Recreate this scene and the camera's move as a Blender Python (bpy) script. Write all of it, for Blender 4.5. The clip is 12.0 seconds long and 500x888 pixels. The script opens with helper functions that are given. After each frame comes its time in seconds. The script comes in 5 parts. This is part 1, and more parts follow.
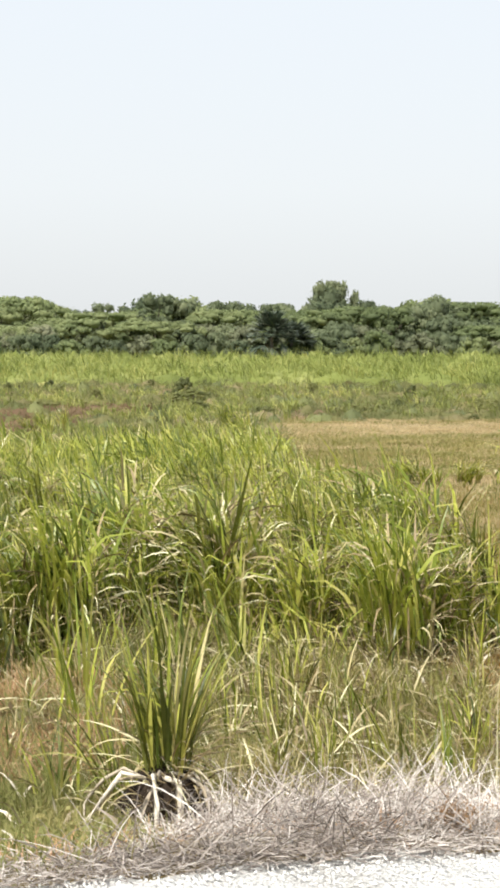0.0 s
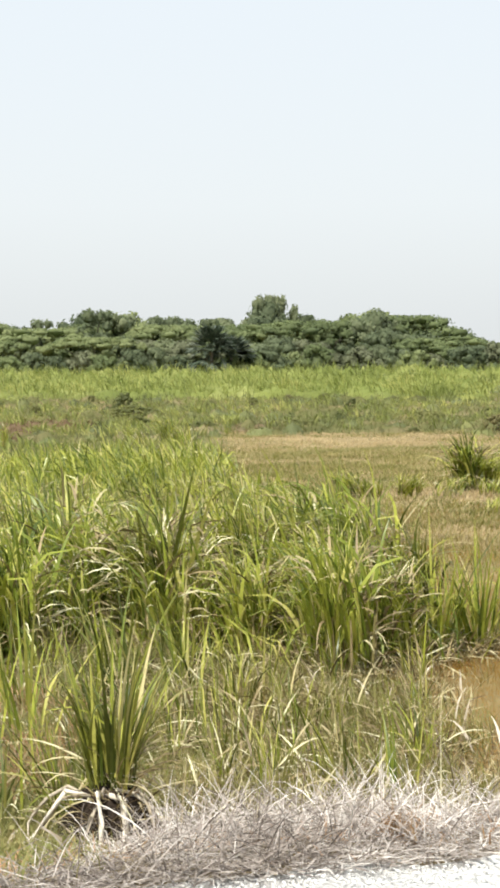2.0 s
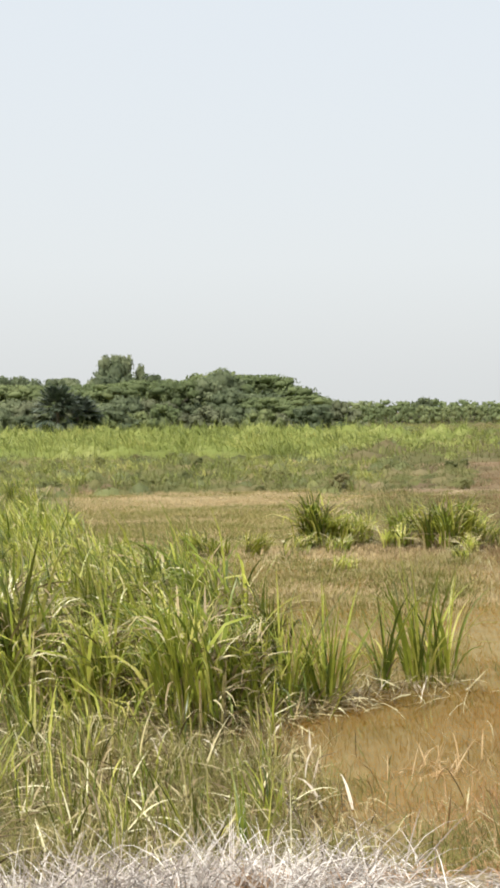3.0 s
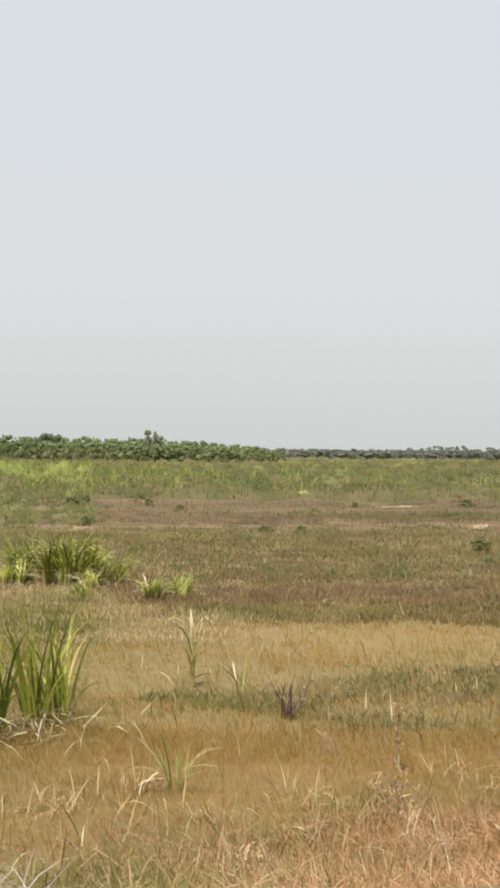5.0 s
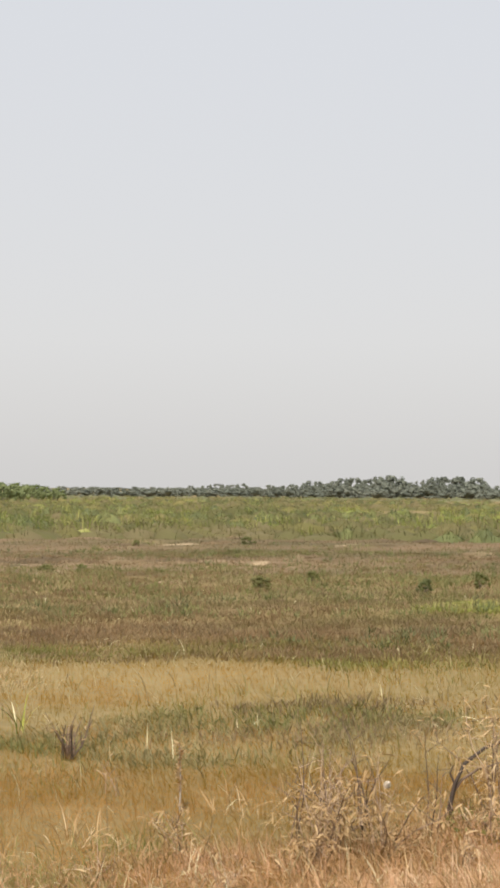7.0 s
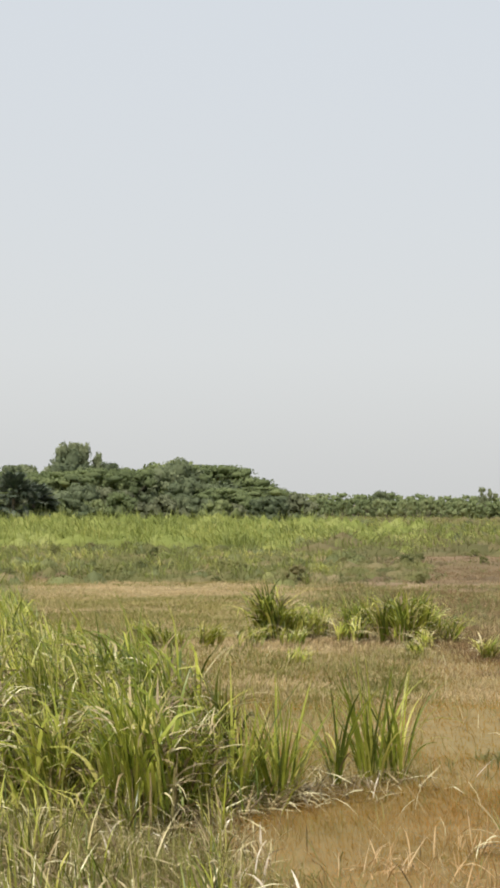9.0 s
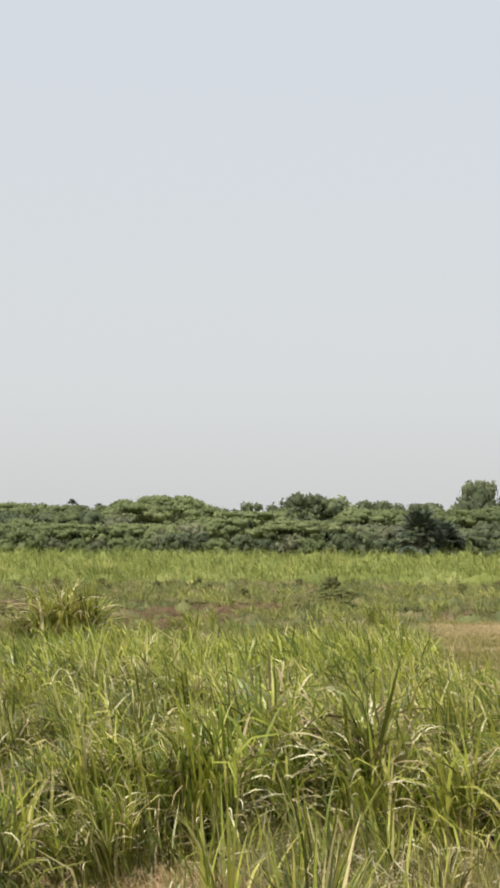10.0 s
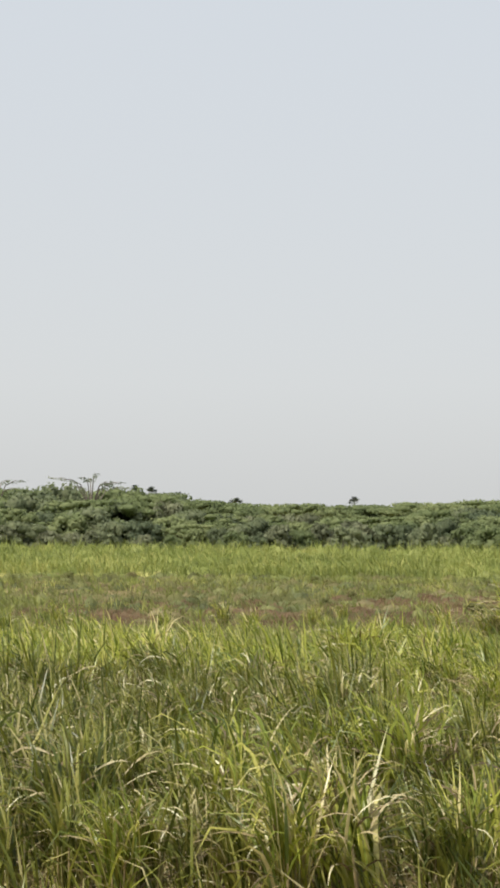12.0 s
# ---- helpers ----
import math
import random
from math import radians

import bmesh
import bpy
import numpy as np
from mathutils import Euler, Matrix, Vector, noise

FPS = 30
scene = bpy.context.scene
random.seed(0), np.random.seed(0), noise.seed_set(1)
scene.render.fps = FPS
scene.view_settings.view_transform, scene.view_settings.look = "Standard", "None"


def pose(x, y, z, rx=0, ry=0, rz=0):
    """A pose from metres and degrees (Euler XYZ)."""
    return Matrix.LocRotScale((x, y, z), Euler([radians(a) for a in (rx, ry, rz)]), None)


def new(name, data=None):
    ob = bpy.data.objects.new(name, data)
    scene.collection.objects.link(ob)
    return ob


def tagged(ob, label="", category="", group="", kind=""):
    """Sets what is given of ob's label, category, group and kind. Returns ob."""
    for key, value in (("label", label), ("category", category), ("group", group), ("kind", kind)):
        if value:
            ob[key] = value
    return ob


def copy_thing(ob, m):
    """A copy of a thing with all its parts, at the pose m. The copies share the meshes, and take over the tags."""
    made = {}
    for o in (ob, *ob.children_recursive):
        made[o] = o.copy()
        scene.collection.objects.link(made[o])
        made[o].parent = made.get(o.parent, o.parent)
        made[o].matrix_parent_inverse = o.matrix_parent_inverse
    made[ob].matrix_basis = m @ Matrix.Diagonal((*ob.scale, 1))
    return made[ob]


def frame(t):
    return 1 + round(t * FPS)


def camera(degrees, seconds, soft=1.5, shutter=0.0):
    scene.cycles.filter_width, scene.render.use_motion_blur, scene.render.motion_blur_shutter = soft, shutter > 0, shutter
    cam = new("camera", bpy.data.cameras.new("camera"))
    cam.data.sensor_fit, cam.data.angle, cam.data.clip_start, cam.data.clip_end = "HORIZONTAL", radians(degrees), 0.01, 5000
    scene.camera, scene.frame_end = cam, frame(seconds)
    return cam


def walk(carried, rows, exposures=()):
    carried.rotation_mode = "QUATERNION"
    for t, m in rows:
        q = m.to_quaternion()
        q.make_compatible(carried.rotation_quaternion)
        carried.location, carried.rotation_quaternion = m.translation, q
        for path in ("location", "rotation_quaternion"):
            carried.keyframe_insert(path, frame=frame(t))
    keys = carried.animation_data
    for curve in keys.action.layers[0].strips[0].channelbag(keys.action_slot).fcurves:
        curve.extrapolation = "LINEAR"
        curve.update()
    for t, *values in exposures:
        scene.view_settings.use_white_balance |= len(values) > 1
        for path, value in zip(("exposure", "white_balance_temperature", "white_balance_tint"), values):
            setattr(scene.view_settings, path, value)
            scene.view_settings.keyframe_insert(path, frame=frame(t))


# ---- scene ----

# ---------------------------------------------------------------- camera
cam = camera(17.31, 12.0, soft=3.3)
EYE = (0.0, 0.0, 2.4)
# seconds, yaw, pitch, roll in degrees; the camera stands on the road and turns
TURNS = (
    (0.0, 0.00, -3.595, 0.06), (0.5, -0.87, -2.928, -0.10), (1.0, -1.346, -3.078, -0.10),
    (1.5, -1.559, -3.25, -0.14), (2.0, -2.067, -3.094, -0.47), (2.1, -3.70, -2.55, -0.1), (2.2, -3.82, -2.0, 0.3),
    (2.3, -5.05, -1.69, 0.6), (2.4, -5.39, -1.63, 0.8), (2.5, -3.967, -1.458, 0.855), (2.6, -0.92, -1.85, 0.6), (2.7, -2.40, -1.69, 0.2),
    (4.3, -17.10, 0.72, 0.9), (4.5, -18.978, 0.163, 0.91), (5.0, -20.541, 0.168, 0.53),
    (5.5, -25.295, 0.345, 0.87), (6.0, -28.29, 0.627, 0.81), (6.5, -28.915, 1.481, 0.38), (6.7, -29.31, 1.54, 0.38),
    (8.3, -13.78, 1.42, 0.40), (8.5, -12.828, 1.356, 0.40), (9.0, -8.929, 2.081, 0.36), (9.5, -0.763, 3.473, 0.42),
    (10.0, 5.178, 3.326, 0.35), (10.5, 10.701, 3.151, 0.09), (11.0, 13.071, 2.936, 0.11),
    (11.5, 18.525, 3.348, -0.02), (12.0, 21.395, 3.13, 0.40),
)
walk(cam, [(t, Matrix.Translation(EYE) @ pose(0, 0, 0, 0, 0, yaw) @ pose(0, 0, 0, 90 + pitch) @ pose(0, 0, 0, 0, 0, roll))
           for t, yaw, pitch, roll in TURNS],
     exposures=((0.0, 0.48, 6380, 9.5), (1.0, 0.48, 6330, 7.5), (2.4, 0.43, 6380, 8.5), (4.3, 0.16, 6500, 10), (5.5, 0.16, 6580, 11), (6.6, 0.15, 6700, 13),
                (8.3, 0.14, 6560, 10.5), (10.0, 0.11, 6500, 10), (12.0, 0.10, 6500, 10)))

# ---------------------------------------------------------------- light
SUN_EL, SUN_AZ = radians(58), radians(215)
world = bpy.data.worlds.new("hazy_sky")
scene.world = world
world.use_nodes = True
wn, wl = world.node_tree.nodes, world.node_tree.links
wn.clear()
sky = wn.new("ShaderNodeTexSky")
sky.sky_type, sky.sun_disc = "NISHITA", False
sky.sun_elevation, sky.sun_rotation = SUN_EL, SUN_AZ
sky.dust_density, sky.air_density, sky.ozone_density = 4.0, 1.0, 1.0
clear = wn.new("ShaderNodeBackground")
clear.inputs["Strength"].default_value = 0.10
wl.new(sky.outputs[0], clear.inputs["Color"])
haze = wn.new("ShaderNodeBackground")
# thin white haze, greyer low down, bluer higher up
coord, rise = wn.new("ShaderNodeTexCoord"), wn.new("ShaderNodeSeparateXYZ")
wl.new(coord.outputs["Generated"], rise.inputs[0])
veil = wn.new("ShaderNodeValToRGB")
veil.color_ramp.elements[0].position, veil.color_ramp.elements[0].color = 0.0, (0.735, 0.748, 0.745, 1)
veil.color_ramp.elements[1].position, veil.color_ramp.elements[1].color = 0.40, (0.775, 0.83, 0.885, 1)
mid_veil = veil.color_ramp.elements.new(0.09)
mid_veil.color = (0.795, 0.815, 0.82, 1)
wl.new(rise.outputs["Z"], veil.inputs[0])
wl.new(veil.outputs[0], haze.inputs["Color"])
haze.inputs["Strength"].default_value = 0.885
both = wn.new("ShaderNodeMixShader")
both.inputs[0].default_value = 0.85
wl.new(clear.outputs[0], both.inputs[1])
wl.new(haze.outputs[0], both.inputs[2])
wout = wn.new("ShaderNodeOutputWorld")
wl.new(both.outputs[0], wout.inputs["Surface"])

sun = new("sun", bpy.data.lights.new("sun", "SUN"))
sun.data.energy, sun.data.angle, sun.data.color = 5.0, radians(0.6), (1.0, 0.95, 0.86)
to_sun = Vector((math.sin(SUN_AZ) * math.cos(SUN_EL), math.cos(SUN_AZ) * math.cos(SUN_EL), math.sin(SUN_EL)))
sun.matrix_world = Matrix.Translation(to_sun * 60) @ to_sun.to_track_quat("Z", "Y").to_matrix().to_4x4()

# ---------------------------------------------------------------- materials
RNG = np.random.default_rng(7)


def ramp_node(nodes, stops):
    node = nodes.new("ShaderNodeValToRGB")
    el = node.color_ramp.elements
    while len(el) < len(stops):
        el.new(0.5)
    for e, (p, c) in zip(el, stops):
        e.position, e.color = p, (*c, 1)
    return node


def plant_material(name, stops, through_light=0.25, rough=0.55, patch=0.25, patch_scale=0.35, grain=0.2, spread=1.0, stretch=1.0, tone=0.0):
    """Leaf colour that differs from blade to blade and drifts over the field."""
    mat = bpy.data.materials.new(name)
    mat.use_nodes = True
    n, l = mat.node_tree.nodes, mat.node_tree.links
    n.clear()
    geo, info = n.new("ShaderNodeNewGeometry"), n.new("ShaderNodeObjectInfo")
    add = n.new("ShaderNodeMath"); add.operation = "ADD"
    l.new(geo.outputs["Random Per Island"], add.inputs[0]); l.new(info.outputs["Random"], add.inputs[1])
    wrap = n.new("ShaderNodeMath"); wrap.operation = "FRACT"
    l.new(add.outputs[0], wrap.inputs[0])
    noise_t = n.new("ShaderNodeTexNoise")
    noise_t.inputs["Scale"].default_value, noise_t.inputs["Detail"].default_value = patch_scale, 3
    wide = n.new("ShaderNodeVectorMath"); wide.operation = "MULTIPLY"
    wide.inputs[1].default_value = (stretch, 1, 1)
    l.new(geo.outputs["Position"], wide.inputs[0]); l.new(wide.outputs[0], noise_t.inputs["Vector"])
    drift = n.new("ShaderNodeMath"); drift.operation = "MULTIPLY_ADD"
    drift.inputs[1].default_value, drift.inputs[2].default_value = patch * 2.4, -patch * 1.2
    l.new(noise_t.outputs["Fac"], drift.inputs[0])
    own = n.new("ShaderNodeMath"); own.operation = "MULTIPLY_ADD"
    own.inputs[1].default_value, own.inputs[2].default_value = spread, 0.5 - spread / 2
    l.new(wrap.outputs[0], own.inputs[0])
    total = n.new("ShaderNodeMath"); total.operation = "ADD"; total.use_clamp = True
    l.new(own.outputs[0], total.inputs[0]); l.new(drift.outputs[0], total.inputs[1])
    each = n.new("ShaderNodeMath"); each.operation = "MULTIPLY_ADD"; each.use_clamp = True
    each.inputs[1].default_value = tone
    shift = n.new("ShaderNodeMath"); shift.operation = "SUBTRACT"; shift.inputs[1].default_value = tone / 2
    l.new(total.outputs[0], shift.inputs[0])
    l.new(info.outputs["Random"], each.inputs[0]); l.new(shift.outputs[0], each.inputs[2])
    ramp = ramp_node(n, stops)
    l.new(each.outputs[0], ramp.inputs[0])
    fine = n.new("ShaderNodeTexNoise")
    fine.inputs["Scale"].default_value, fine.inputs["Detail"].default_value = 28, 2
    l.new(geo.outputs["Position"], fine.inputs["Vector"])
    shade = n.new("ShaderNodeMapRange")
    shade.inputs["To Min"].default_value, shade.inputs["To Max"].default_value = 1 - grain, 1 + grain
    l.new(fine.outputs["Fac"], shade.inputs["Value"])
    mul = n.new("ShaderNodeVectorMath"); mul.operation = "SCALE"
    l.new(ramp.outputs[0], mul.inputs[0]); l.new(shade.outputs[0], mul.inputs["Scale"])
    bsdf = n.new("ShaderNodeBsdfPrincipled")
    bsdf.inputs["Roughness"].default_value = rough
    bsdf.inputs["Specular IOR Level"].default_value = 0.42 if rough < 0.4 else 0.35
    l.new(mul.outputs[0], bsdf.inputs["Base Color"])
    out = n.new("ShaderNodeOutputMaterial")
    if through_light:
        tr = n.new("ShaderNodeBsdfTranslucent")
        l.new(mul.outputs[0], tr.inputs["Color"])
        mix = n.new("ShaderNodeMixShader"); mix.inputs[0].default_value = through_light
        l.new(bsdf.outputs[0], mix.inputs[1]); l.new(tr.outputs[0], mix.inputs[2])
        l.new(mix.outputs[0], out.inputs["Surface"])
    else:
        l.new(bsdf.outputs[0], out.inputs["Surface"])
    return mat


def earth_material(name, stops, scale, fine_scale, bump=0.4, rough=0.95):
    mat = bpy.data.materials.new(name)
    mat.use_nodes = True
    n, l = mat.node_tree.nodes, mat.node_tree.links
    bsdf = n["Principled BSDF"]
    bsdf.inputs["Roughness"].default_value = rough
    bsdf.inputs["Specular IOR Level"].default_value = 0.15
    geo = n.new("ShaderNodeNewGeometry")
    big, small = n.new("ShaderNodeTexNoise"), n.new("ShaderNodeTexNoise")
    for node, s, d in ((big, scale, 6), (small, fine_scale, 8)):
        node.inputs["Scale"].default_value, node.inputs["Detail"].default_value = s, d
        l.new(geo.outputs["Position"], node.inputs["Vector"])
    mix = n.new("ShaderNodeMath"); mix.operation = "MULTIPLY_ADD"
    mix.inputs[1].default_value = 0.5
    l.new(small.outputs["Fac"], mix.inputs[0])
    half = n.new("ShaderNodeMath"); half.operation = "MULTIPLY"; half.inputs[1].default_value = 0.5
    l.new(big.outputs["Fac"], half.inputs[0]); l.new(half.outputs[0], mix.inputs[2])
    ramp = ramp_node(n, stops)
    l.new(mix.outputs[0], ramp.inputs[0])
    l.new(ramp.outputs[0], bsdf.inputs["Base Color"])
    b = n.new("ShaderNodeBump")
    b.inputs["Strength"].default_value, b.inputs["Distance"].default_value = bump, 0.05
    l.new(small.outputs["Fac"], b.inputs["Height"]); l.new(b.outputs[0], bsdf.inputs["Normal"])
    return mat


M_CANE = plant_material("cane_leaf", ((0.0, (0.085, 0.118, 0.017)), (0.3, (0.205, 0.25, 0.034)), (0.66, (0.39, 0.41, 0.06)), (0.93, (0.55, 0.51, 0.14)), (1.0, (0.66, 0.57, 0.28))), 0.36, 0.37, 0.35, 0.6)
M_CANE_FAR = plant_material("cane_leaf_pale", ((0.0, (0.141, 0.17, 0.042)), (0.4, (0.226, 0.26, 0.062)), (0.75, (0.327, 0.343, 0.09)), (1.0, (0.462, 0.444, 0.145))), 0.4, 0.6, 1.0, 0.2, 0.08, 0.6)
# lighter copy of the far cane leaf, coloured as if sunlit
M_CANE_LIT_TOP = plant_material("cane_lit_top", ((0.0, (0.193, 0.234, 0.056)), (0.5, (0.301, 0.342, 0.09)), (1.0, (0.435, 0.45, 0.162))), 0.5, 0.75, 0.8, 0.1, 0.1, 0.5)
M_DEAD = plant_material("dead_cane_leaf", ((0.0, (0.105, 0.075, 0.039)), (0.45, (0.294, 0.225, 0.112)), (0.8, (0.503, 0.438, 0.243)), (1.0, (0.691, 0.651, 0.428))), 0.15, 0.6)
M_STEM = plant_material("cane_stem", ((0.0, (0.12, 0.13, 0.04)), (0.6, (0.26, 0.22, 0.09)), (1.0, (0.38, 0.29, 0.16))), 0.0, 0.5)
M_ORANGE = plant_material("orange_dry_grass", ((0.0, (0.263, 0.166, 0.032)), (0.4, (0.354, 0.203, 0.048)), (0.7, (0.418, 0.22, 0.056)), (1.0, (0.471, 0.278, 0.087))), 0.55, 0.8, 1.0, 0.55, 0.06, 0.3)
M_GOLD = plant_material("golden_grass", ((0.0, (0.179, 0.121, 0.009)), (0.35, (0.256, 0.154, 0.012)), (0.65, (0.319, 0.17, 0.016)), (1.0, (0.38, 0.204, 0.024))), 0.58, 0.8, 1.2, 0.3, 0.06, 0.2, 0.4)
M_TAN = plant_material("pale_dry_grass", ((0.0, (0.3, 0.294, 0.129)), (0.35, (0.404, 0.349, 0.172)), (0.65, (0.513, 0.396, 0.224)), (1.0, (0.63, 0.506, 0.308))), 0.5, 0.8, 1.2, 0.3, 0.06, 0.18, 0.4)
M_STRAW = plant_material("grey_straw", ((0.0, (0.133, 0.106, 0.087)), (0.45, (0.326, 0.28, 0.243)), (0.8, (0.528, 0.478, 0.428)), (1.0, (0.785, 0.729, 0.67))), 0.12, 0.75, 0.6, 1.4)
M_PINK = plant_material("reddish_dry_grass", ((0.0, (0.336, 0.211, 0.086)), (0.4, (0.461, 0.274, 0.139)), (0.75, (0.538, 0.322, 0.182)), (1.0, (0.653, 0.461, 0.298))), 0.35, 0.7, 0.9, 1.2, 0.1, 0.6)
M_GREEN = plant_material("low_green_grass", ((0.0, (0.149, 0.154, 0.04)), (0.5, (0.238, 0.226, 0.064)), (1.0, (0.349, 0.288, 0.111))), 0.4, 0.65, 1.0, 0.7, 0.08, 0.45)
M_WEED = plant_material("weed_leaf", ((0.0, (0.094, 0.107, 0.042)), (0.4, (0.163, 0.18, 0.063)), (0.7, (0.237, 0.245, 0.087)), (1.0, (0.339, 0.317, 0.124))), 0.5, 0.65, 1.1, 0.22, 0.08, 0.18)
M_WEED_BROWN = plant_material("brown_weed", ((0.0, (0.165, 0.122, 0.07)), (0.4, (0.222, 0.165, 0.094)), (0.7, (0.285, 0.205, 0.115)), (1.0, (0.365, 0.287, 0.166))), 0.5, 0.85, 1.1, 0.35, 0.08, 0.18)
M_WEED_GREY = plant_material("grey_green_weed", ((0.0, (0.133, 0.141, 0.051)), (0.4, (0.198, 0.2, 0.071)), (0.7, (0.265, 0.234, 0.108)), (1.0, (0.361, 0.298, 0.16))), 0.5, 0.8, 1.1, 0.35, 0.08, 0.18)
# leaf colours of the wood, lifted and slightly blued to carry distance haze
M_TREE = plant_material("tree_leaf", ((0.0, (0.108, 0.138, 0.075)), (0.5, (0.177, 0.209, 0.112)), (1.0, (0.262, 0.289, 0.159))), 0.52, 0.8, 0.5, 0.12, 0.12, 0.4, tone=0.7)
M_BUSH = plant_material("bush_leaf", ((0.0, (0.134, 0.169, 0.074)), (0.5, (0.202, 0.243, 0.103)), (1.0, (0.294, 0.326, 0.147))), 0.5, 0.8, 0.6, 0.12, 0.12, 0.4, tone=0.7)
# greyer, paler leaf with some haze mixed into its colour
M_HAZED_GREY = plant_material("hazed_grey_leaf", ((0.0, (0.132, 0.144, 0.082)), (0.5, (0.198, 0.214, 0.12)), (1.0, (0.276, 0.282, 0.168))), 0.4, 0.8, 0.5, 0.1, 0.15, 0.5, tone=0.6)
M_PALM = plant_material("palm_leaf", ((0.0, (0.039, 0.058, 0.036)), (0.6, (0.078, 0.104, 0.065)), (1.0, (0.169, 0.182, 0.13))), 0.1, 0.5)
M_ROOT = plant_material("bleached_root", ((0.0, (0.34, 0.28, 0.20)), (0.6, (0.56, 0.49, 0.39)), (1.0, (0.70, 0.64, 0.54))), 0.0, 0.75)
M_SCRUB = plant_material("scrub_leaf", ((0.0, (0.133, 0.136, 0.054)), (0.35, (0.188, 0.179, 0.07)), (0.6, (0.248, 0.207, 0.104)), (0.8, (0.224, 0.207, 0.074)), (1.0, (0.321, 0.282, 0.11))), 0.5, 0.8, 1.1, 0.06, 0.12, 0.5, 0.4)
M_FALLOW = plant_material("mottled_fallow_weed", ((0.0, (0.176, 0.154, 0.064)), (0.25, (0.221, 0.173, 0.075)), (0.45, (0.218, 0.142, 0.074)), (0.58, (0.284, 0.191, 0.1)), (0.7, (0.198, 0.138, 0.066)), (0.82, (0.238, 0.2, 0.068)), (1.0, (0.179, 0.185, 0.053))), 0.5, 0.85, 1.5, 0.13, 0.10, 0.18, 0.3)
M_WEED_DARK = plant_material("dark_weed_leaf", ((0.0, (0.085, 0.1, 0.04)), (0.5, (0.145, 0.163, 0.06)), (1.0, (0.239, 0.244, 0.084))), 0.3, 0.7, 0.9, 0.3, 0.1, 0.5)
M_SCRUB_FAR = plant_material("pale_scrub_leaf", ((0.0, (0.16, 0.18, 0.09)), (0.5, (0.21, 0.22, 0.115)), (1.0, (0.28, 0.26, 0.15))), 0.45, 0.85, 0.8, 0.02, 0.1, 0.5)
# pale bluish leaf colour that holds the haze of the horizon
M_HAZED_FAR = plant_material("far_hazed_leaf", ((0.0, (0.155, 0.175, 0.14)), (0.5, (0.203, 0.224, 0.179)), (1.0, (0.271, 0.284, 0.23))), 0.4, 0.85, 0.5, 0.05, 0.1, 0.5, tone=0.4)
M_TANGLE = plant_material("straw_leaf", ((0.0, (0.289, 0.171, 0.077)), (0.4, (0.442, 0.294, 0.137)), (0.75, (0.544, 0.392, 0.21)), (1.0, (0.646, 0.506, 0.323))), 0.3, 0.65, 0.5, 1.2, 0.1, 0.7)
M_HEDGE = plant_material("hedge_leaf", ((0.0, (0.155, 0.193, 0.085)), (0.5, (0.209, 0.251, 0.11)), (1.0, (0.277, 0.31, 0.147))), 0.45, 0.85, 0.6, 0.05, 0.1, 0.4, tone=0.5)
M_FADED = plant_material("faded_dry_grass", ((0.0, (0.20, 0.165, 0.082)), (0.35, (0.265, 0.20, 0.108)), (0.65, (0.325, 0.232, 0.135)), (1.0, (0.39, 0.295, 0.175))), 0.5, 0.85, 1.2, 0.12, 0.08, 0.2, 0.4)
M_VERGE = plant_material("fresh_verge_grass", ((0.0, (0.146, 0.158, 0.044)), (0.5, (0.246, 0.251, 0.077)), (1.0, (0.381, 0.335, 0.138))), 0.4, 0.65, 0.8, 0.9, 0.08, 0.6)
M_RUST = plant_material("rusty_weed", ((0.0, (0.125, 0.077, 0.044)), (0.5, (0.205, 0.133, 0.074)), (1.0, (0.294, 0.217, 0.119))), 0.5, 0.85, 0.8, 0.4, 0.1, 0.18)
# dark green clump leaf; also puts shade into the stand's gaps and foot
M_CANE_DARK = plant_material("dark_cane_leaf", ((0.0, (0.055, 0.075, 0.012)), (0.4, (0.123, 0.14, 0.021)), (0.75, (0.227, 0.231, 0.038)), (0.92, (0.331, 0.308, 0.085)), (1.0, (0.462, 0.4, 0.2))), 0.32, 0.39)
M_TWIG = plant_material("dry_twig", ((0.0, (0.167, 0.113, 0.076)), (0.5, (0.334, 0.235, 0.156)), (1.0, (0.543, 0.412, 0.286))), 0.0, 0.85)
M_WOOD = plant_material("bark", ((0.0, (0.08, 0.065, 0.05)), (1.0, (0.20, 0.17, 0.13))), 0.0, 0.9)
M_BURNT = plant_material("burnt_twig", ((0.0, (0.059, 0.043, 0.033)), (0.5, (0.144, 0.097, 0.069)), (1.0, (0.312, 0.216, 0.146))), 0.0, 0.85)
M_EARTH = earth_material("field_earth", ((0.25, (0.145, 0.112, 0.053)), (0.45, (0.205, 0.158, 0.072)), (0.6, (0.255, 0.192, 0.09)), (0.75, (0.20, 0.173, 0.068))), 0.16, 5.0)
M_GRAVEL = earth_material("white_gravel", ((0.30, (0.36, 0.34, 0.31)), (0.44, (0.62, 0.60, 0.57)), (0.60, (0.78, 0.77, 0.74))), 0.8, 60.0, 1.0)
M_STONE = plant_material("limestone", ((0.0, (0.42, 0.40, 0.37)), (0.3, (0.66, 0.64, 0.60)), (1.0, (0.86, 0.84, 0.81))), 0.0, 0.9)
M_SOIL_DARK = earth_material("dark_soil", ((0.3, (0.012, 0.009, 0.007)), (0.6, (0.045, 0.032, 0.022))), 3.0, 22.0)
M_SOIL = earth_material("bare_soil", ((0.3, (0.28, 0.205, 0.12)), (0.6, (0.42, 0.33, 0.21))), 0.6, 9.0)

# ---------------------------------------------------------------- mesh tools


